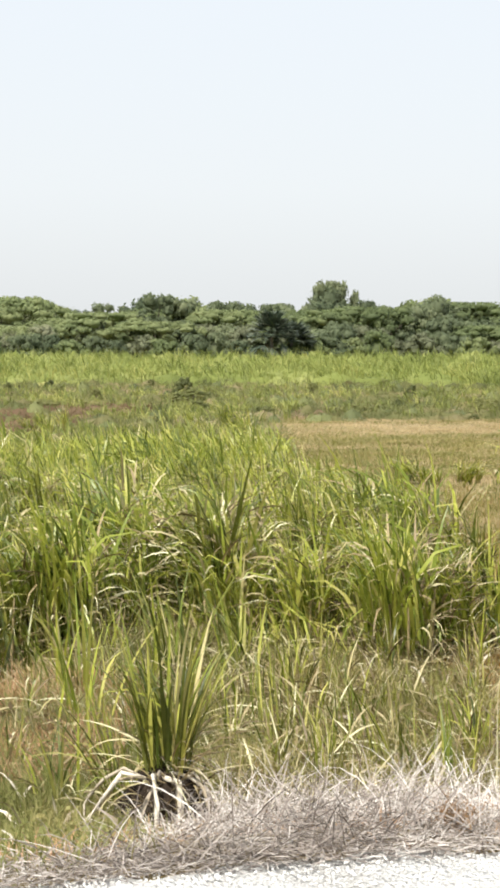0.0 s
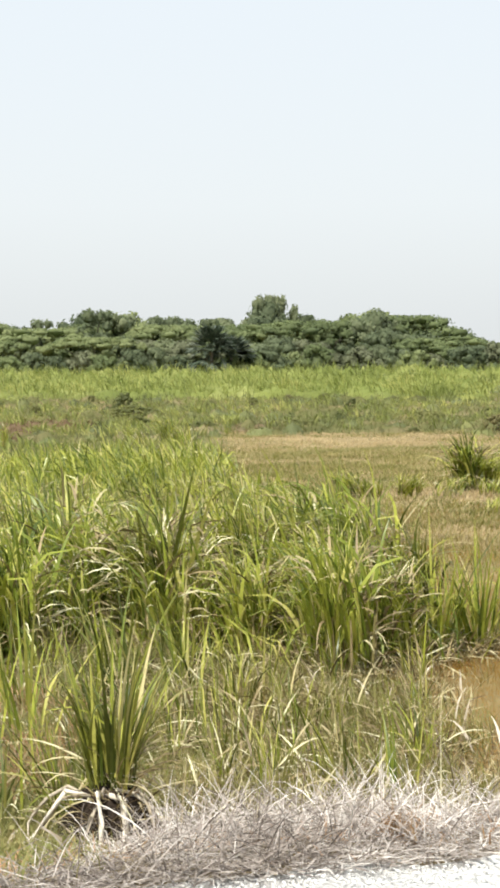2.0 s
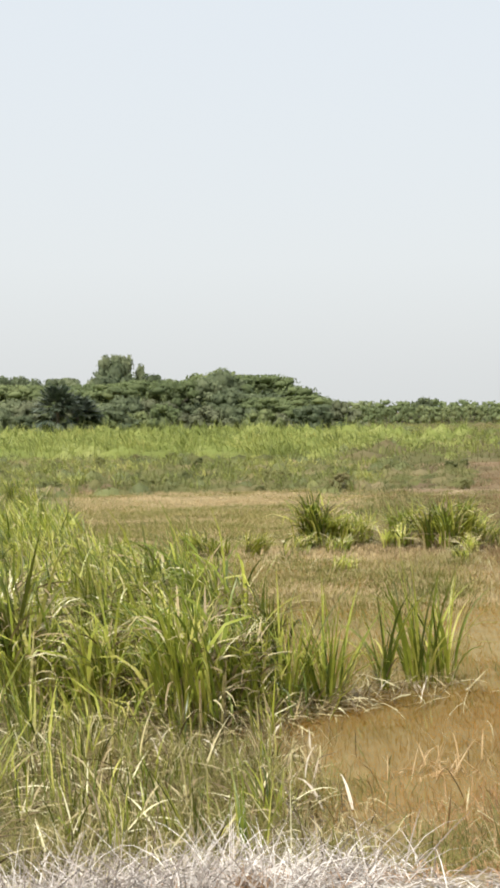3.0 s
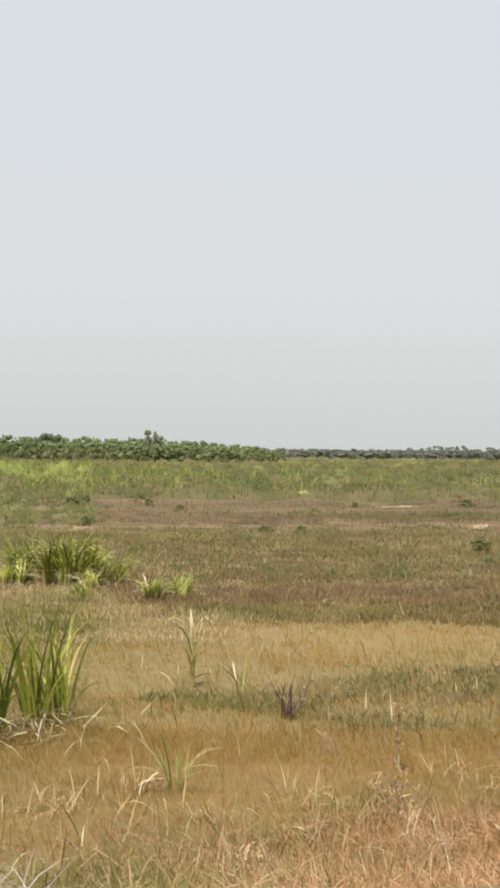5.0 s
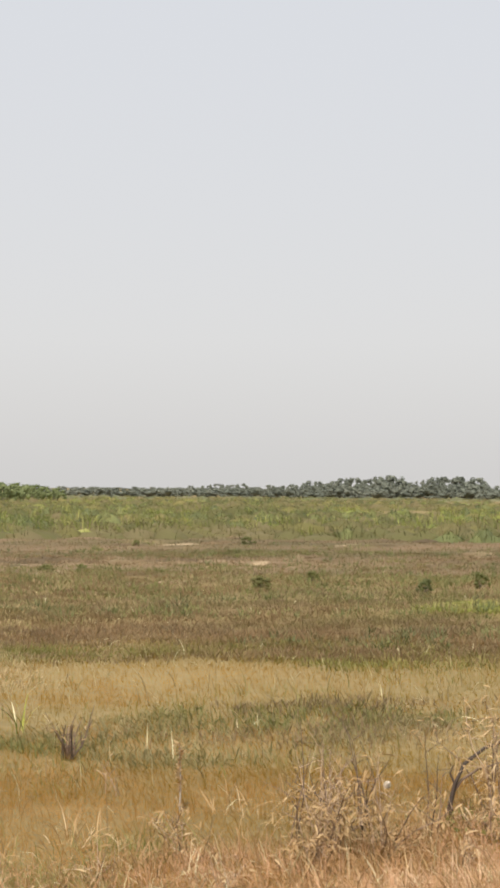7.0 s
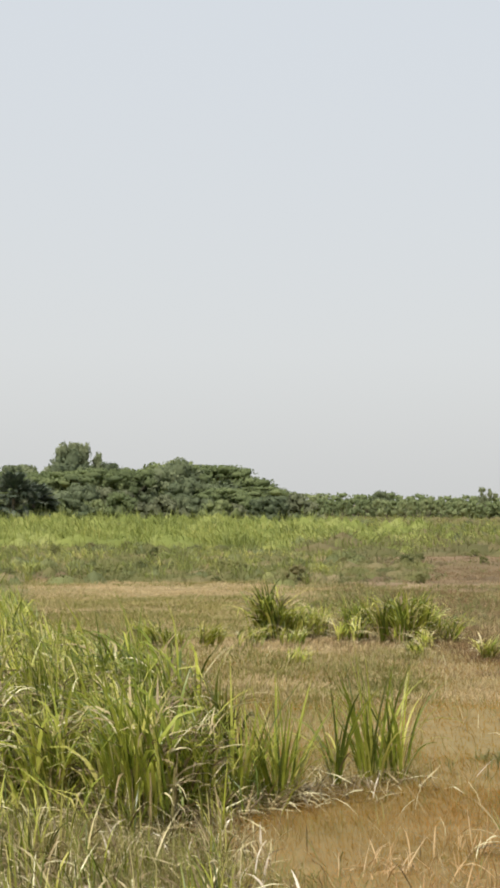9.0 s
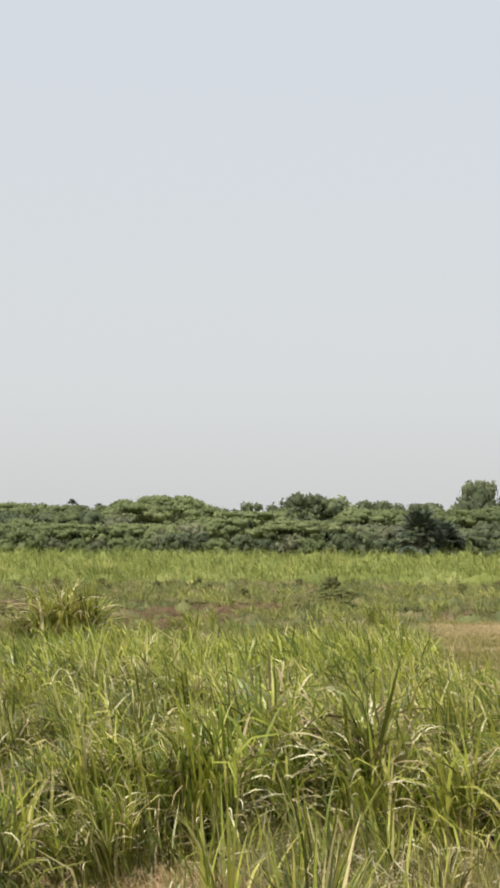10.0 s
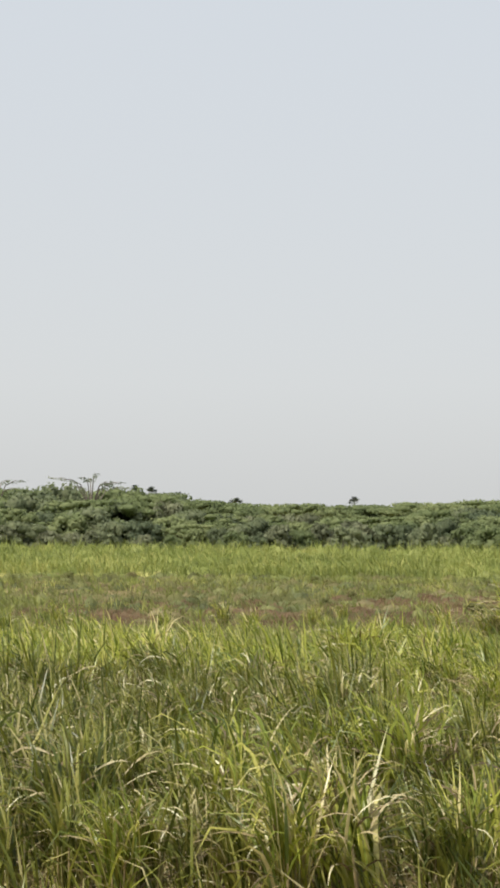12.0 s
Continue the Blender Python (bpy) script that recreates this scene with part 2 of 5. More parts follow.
def quads_mesh(name, verts, faces, material):
    """A mesh from arrays of corners and four-sided faces."""
    me = bpy.data.meshes.new(name)
    verts, faces = np.asarray(verts, np.float32), np.asarray(faces, np.int32)
    me.vertices.add(len(verts)); me.vertices.foreach_set("co", verts.ravel())
    me.loops.add(faces.size); me.loops.foreach_set("vertex_index", faces.ravel())
    me.polygons.add(len(faces)); me.polygons.foreach_set("loop_start", np.arange(0, faces.size, 4, dtype=np.int32))
    me.update(calc_edges=True)
    me.materials.append(material)
    return me


def part(name, me, parent=None, label="", kind=""):
    ob = new(name, me)
    if parent is not None:
        ob.parent = parent
    return tagged(ob, label, kind=kind)


def thing(name, label, category, group="", kind="", at=None):
    ob = new(name)
    ob.empty_display_size = 0.2
    if at is not None:
        ob.matrix_basis = at
    return tagged(ob, label, category, group, kind)


def ribbons(base, az, lean, bend, length, width, segs=4, twist=None, power=1.6):
    """Arching blades. base (n, 3); az the way they lean; lean and bend in radians from upright."""
    base = np.asarray(base, float)
    n = len(base)
    az, lean, bend, length, width = (np.broadcast_to(np.asarray(a, float), (n,)) for a in (az, lean, bend, length, width))
    twist = np.zeros(n) if twist is None else np.broadcast_to(np.asarray(twist, float), (n,))
    s = np.linspace(0, 1, segs + 1)
    mid = (s[1:] + s[:-1]) / 2
    theta = lean[:, None] + bend[:, None] * mid ** power
    step = length[:, None] / segs
    out = np.concatenate([np.zeros((n, 1)), np.cumsum(np.sin(theta) * step, 1)], 1)
    up = np.concatenate([np.zeros((n, 1)), np.cumsum(np.cos(theta) * step, 1)], 1)
    d = np.stack([np.cos(az), np.sin(az), np.zeros(n)], 1)
    h = np.stack([-np.sin(az), np.cos(az), np.zeros(n)], 1)
    p = base[:, None, :] + d[:, None, :] * out[..., None]
    p[..., 2] += up
    th = lean[:, None] + bend[:, None] * s ** power
    nrm = d[:, None, :] * np.cos(th)[..., None]
    nrm[..., 2] -= np.sin(th)
    ang = twist[:, None] * (0.4 + 0.6 * s)
    side = h[:, None, :] * np.cos(ang)[..., None] + nrm * np.sin(ang)[..., None]
    w = (width[:, None] / 2) * np.minimum(1, 0.55 + 2.2 * s) * np.maximum(0.04, 1 - s ** 2.2)
    v = np.stack([p - side * w[..., None], p + side * w[..., None]], 2).reshape(-1, 3)
    k = 2 * (segs + 1)
    f0 = np.array([[2 * i, 2 * i + 1, 2 * i + 3, 2 * i + 2] for i in range(segs)])
    f = (np.arange(n)[:, None, None] * k + f0[None]).reshape(-1, 4)
    return v, f


def tufts(centres, size, rng, facing=None, loose=0.6):
    """Small loose leaf faces at the given places, turned at random about the way they face."""
    n = len(centres)
    size = np.broadcast_to(np.asarray(size, float), (n,))
    face = rng.normal(size=(n, 3)) * loose + (np.array((0, 0, 0.5)) if facing is None else facing)
    a = np.cross(face, rng.normal(size=(n, 3)))
    a /= np.linalg.norm(a, axis=1)[:, None]
    b = np.cross(a, face)
    b /= np.linalg.norm(b, axis=1)[:, None]
    a, b = a * size[:, None], b * size[:, None] * 0.7
    c = np.asarray(centres)
    v = np.stack([c - a, c - a * 0.1 - b, c + a, c + a * 0.2 + b], 1).reshape(-1, 3)
    return v, np.arange(4 * n).reshape(-1, 4)


def tube(points, radii, sides=5):
    pts = [Vector(p) for p in points]
    v, f = [], []
    for i, p in enumerate(pts):
        t = (pts[min(i + 1, len(pts) - 1)] - pts[max(i - 1, 0)]).normalized()
        e1 = t.orthogonal().normalized(); e2 = t.cross(e1)
        for k in range(sides):
            q = 2 * math.pi * k / sides
            v.append(p + (e1 * math.cos(q) + e2 * math.sin(q)) * radii[i])
    for i in range(len(pts) - 1):
        for k in range(sides):
            f.append((i * sides + k, i * sides + (k + 1) % sides, (i + 1) * sides + (k + 1) % sides, (i + 1) * sides + k))
    return np.array([tuple(q) for q in v]), np.array(f)


def join(pieces):
    v, f, k = [], [], 0
    for a, b in pieces:
        v.append(np.asarray(a)); f.append(np.asarray(b) + k); k += len(a)
    return np.concatenate(v), np.concatenate(f)


# ---------------------------------------------------------------- the lie of the land


def road_edge(x):
    x = np.asarray(x, float)
    near = 5.22 + 0.25 * x - 0.06 * x * x
    return np.where(x > 3, 5.43 - 0.12 * (x - 3), np.where(x < -3, 3.93 + 0.52 * (x + 3), near))


def ground_z(x, y):
    """Field at 0, the road on a low bank at 0.7."""
    x, y = np.asarray(x, float), np.asarray(y, float)
    s = np.clip((y - road_edge(x)) / 3.0, 0, 1)
    bank = 0.7 * (1 - s * s * (3 - 2 * s))
    back = np.clip((road_edge(x) - 8.4 - y) / 3.0, 0, 1)
    bank = bank * (1 - back * back * (3 - 2 * back))
    bumps = 0.03 * np.sin(x * 1.3 + 0.4 * y) * np.sin(y * 0.9 - 0.3 * x) + 0.02 * np.sin(2.9 * x + 1) * np.sin(2.3 * y)
    return bank + bumps * s


def grid_axis(fine, near, far):
    a = list(np.arange(-near, near + fine / 2, fine))
    step, v = fine, near
    while v < far:
        step *= 1.22
        v += step
        a = [-v] + a + [v]
    return np.array(a)


def build_ground():
    xs, ys = grid_axis(0.35, 15, 4200), grid_axis(0.35, 16, 4200)
    gx, gy = np.meshgrid(xs, ys)
    gz = ground_z(gx, gy) - 0.012
    on_road = (gy < road_edge(gx) - 0.15) & (gy > road_edge(gx) - 8.2)
    gz = np.where(on_road, gz - 0.05, gz)
    v = np.stack([gx, gy, gz], -1).reshape(-1, 3)
    w = len(xs)
    i, j = np.meshgrid(np.arange(len(ys) - 1), np.arange(w - 1), indexing="ij")
    q = (i * w + j).ravel()
    f = np.stack([q, q + 1, q + w + 1, q + w], 1)
    me = quads_mesh("ground", v, f, M_EARTH)
    me.polygons.foreach_set("use_smooth", np.ones(len(f), bool))
    tagged(new("ground", me), "flat brown field earth reaching to the horizon", "ground", kind="structure")


def build_road():
    xs = np.concatenate([np.arange(-60, -8, 1.0), np.arange(-8, 10, 0.12), np.arange(10, 61, 1.0)])
    k = np.concatenate([np.linspace(-0.10, 0.8, 15), np.linspace(1.0, 8.4, 30)])
    rng = np.random.default_rng(3)
    gx = np.repeat(xs[:, None], len(k), 1)
    wob = 0.05 * np.sin(xs * 5.1) + 0.03 * np.sin(xs * 13.7 + 1) + 0.025 * rng.normal(size=len(xs))
    gy = road_edge(gx) - k[None, :] + wob[:, None] * (k[None, :] < 0.8)
    gz = 0.70 + 0.012 * rng.normal(size=gx.shape) * 0.6 + 0.02 * np.minimum(k, 1.5)[None, :]
    gz[:, 0] -= 0.05; gz[:, -1] -= 0.06
    v = np.stack([gx, gy, gz], -1).reshape(-1, 3)
    w = len(k)
    i, j = np.meshgrid(np.arange(len(xs) - 1), np.arange(w - 1), indexing="ij")
    q = (i * w + j).ravel()
    f = np.stack([q, q + w, q + w + 1, q + 1], 1)
    road = tagged(new("road", quads_mesh("road", v, f, M_GRAVEL)), "sunlit white crushed limestone farm road", "road", kind="structure")
    # loose stones
    n = 7000
    x = rng.uniform(-2.5, 4.5, n)
    off = np.abs(rng.normal(0, 0.5, n)) - 0.05
    y = road_edge(x) - off
    r = rng.uniform(0.003, 0.007, n) * (1 + (rng.random(n) < 0.02) * 0.8)
    z = np.where(off > 0.05, 0.705, ground_z(x, y)) + r * 0.3
    oct_v = np.array([(1, 0, 0), (0, 1, 0), (-1, 0, 0), (0, -1, 0), (0.3, 0.1, 0.8), (-0.3, -0.1, 0.7), (0.1, 0.3, 0.72), (-0.1, -0.3, 0.78)], float)
    turn = rng.uniform(0, 6.28, n)
    jit = oct_v[None] * rng.uniform(0.6, 1.35, (n, 8, 3)) * r[:, None, None]
    c, s = np.cos(turn)[:, None], np.sin(turn)[:, None]
    vx = jit[..., 0] * c - jit[..., 1] * s + x[:, None]
    vy = jit[..., 0] * s + jit[..., 1] * c + y[:, None]
    vz = jit[..., 2] + z[:, None]
    oct_f = np.array([(0, 1, 6, 4), (1, 2, 5, 6), (2, 3, 7, 5), (3, 0, 4, 7), (4, 6, 5, 7)])
    f = (np.arange(n)[:, None, None] * 8 + oct_f[None]).reshape(-1, 4)
    me = quads_mesh("loose_stones", np.stack([vx, vy, vz], -1).reshape(-1, 3), f, M_STONE)
    tagged(new("loose_stones", me), "loose white limestone chips along the road edge", "gravel", kind="stuff")


build_ground()
build_road()

# ---------------------------------------------------------------- where things grow
CANE_RIGHT = ((9, -1.2), (11.6, -0.6), (12.0, 1.1), (13.0, 2.35), (14.5, 1.85), (16, 1.55), (18, 1.35), (20, 1.15), (23, 0.85), (30, 0.4), (37, -0.3))
CANE_FRONT = ((-30, 9.0), (-4, 9.4), (-2, 10.6), (-1.4, 11.7), (-0.8, 13.0), (-0.3, 12.8), (0.4, 12.4), (1.0, 12.1), (2.4, 12.9))


def along(table, u):
    a = np.array(table)
    return np.interp(u, a[:, 0], a[:, 1])


def in_cane(x, y):
    ragged = 0.35 * np.sin(2.3 * y + 1.3 * np.sin(1.7 * y)) * np.clip((y - 13) / 8, 0, 1)
    return (y > along(CANE_FRONT, x)) & (x < along(CANE_RIGHT, y) + ragged) & (y < np.interp(x, (-9, -3.5), (26, 33)) + 2.0 * np.sin(0.8 * x + 1) + 2.0 * np.sin(2.1 * x))


def scatter(n, x0, x1, y0, y1, rng):
    return rng.uniform(x0, x1, n), rng.uniform(y0, y1, n)


def field(n, near, far, left, right, rng):
    """Places spread over a fan of the field: distance near to far, and left to right in degrees from straight ahead."""
    r = np.sqrt(rng.uniform(near * near, far * far, n))
    a = np.radians(rng.uniform(left, right, n))
    return r * np.sin(a), r * np.cos(a)


def patch_noise(x, y, scale, seed):
    """Smooth uneven patches between 0 and 1."""
    v = 0
    for k, amp in ((1.0, 0.5), (2.1, 0.3), (4.3, 0.2)):
        v = v + amp * np.sin(x * scale * k + seed * 1.7 + 1.3 * np.sin(y * scale * k * 0.8 + seed)) * np.sin(y * scale * k * 1.3 + seed * 0.6 + 1.1 * np.sin(x * scale * k * 0.7))
    return 0.5 + 0.5 * v


def blades(name, label, category, x, y, material, rng, length, width, lean=0.35, bend=0.7, segs=3, wind=0.35, z=None):
    """One spread of fine grass."""
    n = len(x)
    az = rng.uniform(0, 2 * math.pi, n)
    blown = rng.random(n) < wind
    az = np.where(blown, math.pi + rng.normal(0, 0.6, n), az)
    base = np.stack([x, y, ground_z(x, y) - 0.01 if z is None else z], 1)
    ln = rng.uniform(length[0], length[1], n)
    v, f = ribbons(base, az, np.abs(rng.normal(lean, lean * 0.6, n)), rng.uniform(0.1, 2 * bend, n), ln,
                   rng.uniform(width[0], width[1], n), segs, rng.normal(0, 0.6, n))
    return tagged(new(name, quads_mesh(name, v, f, material)), label, category, kind="stuff")

# ---------------------------------------------------------------- trees far behind the field
SKYLINE = ((-10.6, 3.6), (-9.6, 4.2), (-8.4, 5.1), (-7.2, 6.0), (-6.4, 6.3), (-5.2, 5.6), (-4.2, 5.6), (-3.4, 5.8), (-2.6, 5.9), (-1.9, 5.8), (-1.0, 5.6), (0.2, 5.6),
           (1.4, 5.7), (2.4, 6.2), (3.4, 6.6), (4.4, 5.6), (5.4, 5.1), (6.6, 5.0), (7.6, 6.0), (8.6, 6.0), (9.6, 5.4), (11, 5.5), (13, 5.4), (15, 5.2), (17, 4.9),
           (19, 4.9), (21, 5.0), (23, 5.2), (25, 6.0), (27, 6.6), (29, 6.3), (31, 6.0), (34, 5.6), (38, 5.4))


def puff_shells(puffs, rng, sides=5, rows=3):
    """Uneven inner leaf masses: puffs are (x, y, z, radius, height)."""
    u, w = np.meshgrid(np.linspace(0, 2 * math.pi, sides + 1)[:-1], np.linspace(0.12, math.pi - 0.25, rows + 1))
    d = np.stack([np.sin(w) * np.cos(u), np.sin(w) * np.sin(u), np.cos(w)], -1).reshape(-1, 3)
    f0 = np.array([(i * sides + j, i * sides + (j + 1) % sides, (i + 1) * sides + (j + 1) % sides, (i + 1) * sides + j) for i in range(rows) for j in range(sides)])
    n = len(puffs)
    size = puffs[:, [3, 3, 4]]
    v = puffs[:, None, :3] + d[None] * size[:, None, :] * rng.uniform(0.5, 0.86, (n, len(d), 1))
    return v.reshape(-1, 3), (np.arange(n)[:, None, None] * len(d) + f0[None]).reshape(-1, 4)


def puff_leaves(puffs, rng, per, leaf):
    """Small leaf sprays that sit on the skin of the puffs."""
    n = len(puffs) * per
    pick = np.repeat(np.arange(len(puffs)), per)
    d = rng.normal(size=(n, 3))
    d /= np.linalg.norm(d, axis=1)[:, None]
    d[:, 2] = np.where(d[:, 2] < -0.4, -d[:, 2], d[:, 2])
    c = puffs[pick, :3] + d * puffs[pick][:, [3, 3, 4]] * rng.uniform(0.70, 1.10, (n, 1))
    return tufts(c, leaf * rng.uniform(0.45, 1.1, n), rng, d, 0.42)


def crown_mesh(puffs, rng, per, leaf, mat):
    puffs = np.array(puffs)
    v, f = puff_shells(puffs, rng)
    k = len(f)
    lv, lf = puff_leaves(puffs, rng, per, leaf)
    v, f = join([(v, f), (lv, lf)])
    me = quads_mesh("crown", v, f, mat)
    me.polygons.foreach_set("use_smooth", np.arange(len(f)) < k)
    return me


def limb_set(rng, ends, girth):
    """A forked trunk: one bowed limb to each of the given crown places."""
    out = []
    for x, y, z in ends:
        b = rng.uniform(-0.03, 0.03)
        out.append(tube([(0, 0, -0.03), (0.08 * x + b, 0.08 * y, 0.14 * z + 0.02), (0.4 * x, 0.4 * y + b, 0.6 * z), (x, y, z)], [girth, girth * 0.8, girth * 0.5, girth * 0.12], 5))
    return join(out)


def make_tree(label, seed, leaf_mat, shape="round", spread=0.5, puffs=32, per=28, leaf=0.040, name="tree", foot=0.10):
    """A tree one metre high: forked trunk and a crown of many leafy puffs. round, flat (umbrella), heads (clustered tops) or ragged."""
    rng = np.random.default_rng(seed)
    root = thing(name, label, "tree" if name == "tree" else name)
    out = []
    for i in range(puffs):
        a = 2.4 * i + rng.normal(0, 0.3)
        q = math.sqrt((i + 0.5) / puffs)
        if shape == "flat":
            r = spread * q
            z = 0.90 - 0.20 * q ** 3 + rng.normal(0, 0.025) - (0.30 * rng.random() if i % 3 == 0 else 0)
            w, h = spread * rng.uniform(0.16, 0.28), rng.uniform(0.06, 0.11)
        elif shape == "heads":
            r = spread * (0.25 + 0.65 * (i % 5) / 4) * rng.uniform(0.8, 1.1)
            a = 1.3 * (i % 5) + rng.normal(0, 0.45)
            z = (0.86, 0.66, 0.93, 0.60, 0.77)[i % 5] - 0.50 * rng.random() ** 2.2
            w, h = spread * rng.uniform(0.15, 0.25), rng.uniform(0.06, 0.12)
        else:
            t = (i + 0.5) / puffs
            z = foot + (0.87 - foot) * (1 - t) ** 0.8 + rng.normal(0, 0.03)
            k = math.sqrt(max(0.0, 1 - ((z - foot) / (0.90 - foot)) ** 2))
            r = spread * k * (1.0 if shape == "round" else rng.uniform(0.5, 1.15)) * rng.uniform(0.75, 1.0)
            w, h = spread * rng.uniform(0.20, 0.38), rng.uniform(0.10, 0.19)
        out.append((r * math.cos(a), r * math.sin(a), min(z, 0.97 - h), w, h))
    if shape == "round":
        out.append((0, 0, 0.45, spread * 0.72, 0.40))
    ends = [out[int(k)][:3] for k in rng.choice(puffs, 6, replace=False)]
    part("trunk", quads_mesh("trunk", *limb_set(rng, ends, 0.028), M_WOOD), root)
    part("crown", crown_mesh(out, rng, per, leaf, leaf_mat), root)
    return root


def make_fan_palm(label, seed, fronds, frond_len, height, skirt):
    """A palm in metres: ringed trunk, a head of fronds each with its own leaflets, and a hanging skirt."""
    rng = np.random.default_rng(seed)
    root = thing("palm_tree", label, "palm")
    v, f = tube([(0, 0, -0.2), (0.05, 0, height * 0.4), (0.02, 0.03, height)], [0.24, 0.17, 0.14], 8)
    part("trunk", quads_mesh("trunk", v, f, M_WOOD), root)
    vs = []
    for i in range(fronds):
        a = rng.uniform(0, 6.28)
        lean = rng.uniform(0.1, 1.5) if i % 3 else rng.uniform(1.6, 2.6) if skirt else rng.uniform(0.3, 1.2)
        k = 11
        spread = np.linspace(-0.9, 0.9, k)
        tip = np.array([math.sin(lean) * math.cos(a), math.sin(lean) * math.sin(a), math.cos(lean)]) * frond_len * 0.45
        at = np.array([0.02, 0.03, height - (rng.uniform(0, height * 0.5) if lean > 1.55 else 0)])
        vs.append(ribbons(np.repeat((at)[None], 1, 0), a, lean, 0.2, frond_len * 0.5, 0.05, 2))
        vs.append(ribbons(np.repeat((at + tip)[None], k, 0), a + spread, lean + np.abs(spread) * 0.3, rng.uniform(0.3, 1.0, k), frond_len * rng.uniform(0.4, 0.62, k), 0.15, 3, rng.normal(0, 0.5, k)))
    part("fronds", quads_mesh("fronds", *join(vs), M_PALM), root, "dark drooping fan fronds", "stuff")
    return root


def at_bearing(bearing, distance):
    """Plan place at a compass-like bearing: degrees to the left of straight ahead, and metres."""
    a = radians(bearing)
    return -distance * math.sin(a), distance * math.cos(a)


def set_tree(src, bearing, distance, sx, sz, turn, label=""):
    x, y = at_bearing(bearing, distance)
    ob = copy_thing(src, pose(x, y, 0, 0, 0, turn))
    ob.scale = (sx, sx, sz)
    return tagged(ob, label) if label else ob


def build_woods():
    rng = np.random.default_rng(11)
    edge = "dense green thorn tree at the edge of the wood"
    flat_label = "broad flat-topped thorn tree behind the cane field"
    rounded = [make_tree(edge, 21, M_TREE, "round", 0.52), make_tree(edge, 22, M_BUSH, "round", 0.60, 38), make_tree(edge, 23, M_TREE, "ragged", 0.50, 36), make_tree(edge, 27, M_BUSH, "ragged", 0.58, 38)]
    flat = [make_tree(flat_label, 24, M_BUSH, "flat", 0.72, 40, 34, 0.032), make_tree(flat_label, 25, M_BUSH, "flat", 0.85, 46, 34, 0.032)]
    heads = [make_tree(edge, 28, M_TREE, "heads", 0.55, 40), make_tree(edge, 29, M_TREE, "heads", 0.62, 44)]
    grey = make_tree("half-bare tree in the wood, leaf colour greyed for haze", 26, M_HAZED_GREY, "ragged", 0.5, 32, 34, 0.034)
    low_label = "leafy green bush along the edge of the wood"
    low = [make_tree(low_label, 31, M_TREE, "round", 0.75, 20, 34, 0.07, "bush", 0.02), make_tree(low_label, 32, M_BUSH, "round", 0.85, 20, 34, 0.07, "bush", 0.02),
           make_tree(low_label, 33, M_HAZED_GREY, "ragged", 0.75, 20, 34, 0.07, "bush", 0.02), make_tree(low_label, 34, M_TREE, "ragged", 0.8, 20, 34, 0.07, "bush", 0.02)]
    hedge = [make_tree("green bush in a far hedge", 35, M_HEDGE, "round", 0.95, 14, 16, 0.09, "bush", 0.02), make_tree("green bush in a far hedge", 36, M_HEDGE, "ragged", 0.9, 14, 16, 0.09, "bush", 0.02)]
    hazy = [make_tree("far horizon tree with haze put into its grey-green leaf colour", 37, M_HAZED_FAR, "round", 0.6, 14, 14, 0.075, foot=0.05), make_tree("far horizon tree with haze put into its grey-green leaf colour", 38, M_HAZED_FAR, "heads", 0.55, 16, 14, 0.075)]

    def skyline(b, d):
        return (along(SKYLINE, b) - 2.4) * d / 140 + 2.4

    # back row: makes the skyline
    b = -10.0
    while b < 36:
        d = rng.uniform(166, 184)
        h = skyline(b, d)
        r = rng.random()
        if b > 5.5 and r < 0.55:
            src, w = flat[rng.integers(2)], h * rng.uniform(0.95, 1.25)
        elif r < 0.35:
            src, w = heads[rng.integers(2)], h * rng.uniform(0.9, 1.1)
        else:
            src, w = rounded[rng.integers(4)], h * rng.uniform(0.95, 1.25)
        tagged(set_tree(src, b, d, w, h * rng.uniform(0.95, 1.05), rng.uniform(0, 360)), group="trees of the wood")
        b += rng.uniform(0.7, 1.1)
    # middle rows, stepping down towards the field
    for near, lo, hi, step in ((155, 0.78, 0.95, 0.75), (146, 0.58, 0.80, 0.7)):
        b = -9.8
        while b < 36:
            d = near + rng.uniform(-4, 4)
            h = skyline(b, d) * rng.uniform(lo, hi)
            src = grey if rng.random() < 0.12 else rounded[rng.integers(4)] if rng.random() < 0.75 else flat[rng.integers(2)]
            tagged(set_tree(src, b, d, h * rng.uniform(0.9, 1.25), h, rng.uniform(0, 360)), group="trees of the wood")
            b += step * rng.uniform(0.8, 1.4)
    # front row of bushes, right behind the cane
    b = -10.6
    while b < 36:
        h = rng.uniform(2.3, 3.6)
        tagged(set_tree(low[rng.integers(4)], b, rng.uniform(137.5, 142), h * rng.uniform(0.6, 0.95), h, rng.uniform(0, 360)), group="bushes of the wood edge")
        b += rng.uniform(0.55, 1.0)
    # trees that stand out of the wood
    for src, bearing, d, h, w in ((heads[0], -2.45, 171, 8.8, 4.4), (heads[1], -3.1, 172, 9.0, 3.6), (rounded[2], -2.7, 170, 8.3, 5.8)):
        tagged(set_tree(src, bearing, d, w, h, bearing * 90), "tall broad-headed tree standing above the wood", group="trees of the wood")
    for src, bearing, d, h, w in ((heads[0], 3.3, 152, 6.9, 6.2), (heads[1], 2.3, 154, 6.6, 5.6), (heads[1], 0.7, 154, 6.3, 4.2), (rounded[2], -6.5, 153, 6.8, 6.0), (rounded[0], -5.9, 150, 5.9, 5.2), (flat[1], -7.5, 158, 6.3, 6.0), (flat[0], 8.2, 158, 6.6, 7.2), (flat[1], -4.2, 150, 5.7, 5.5)):
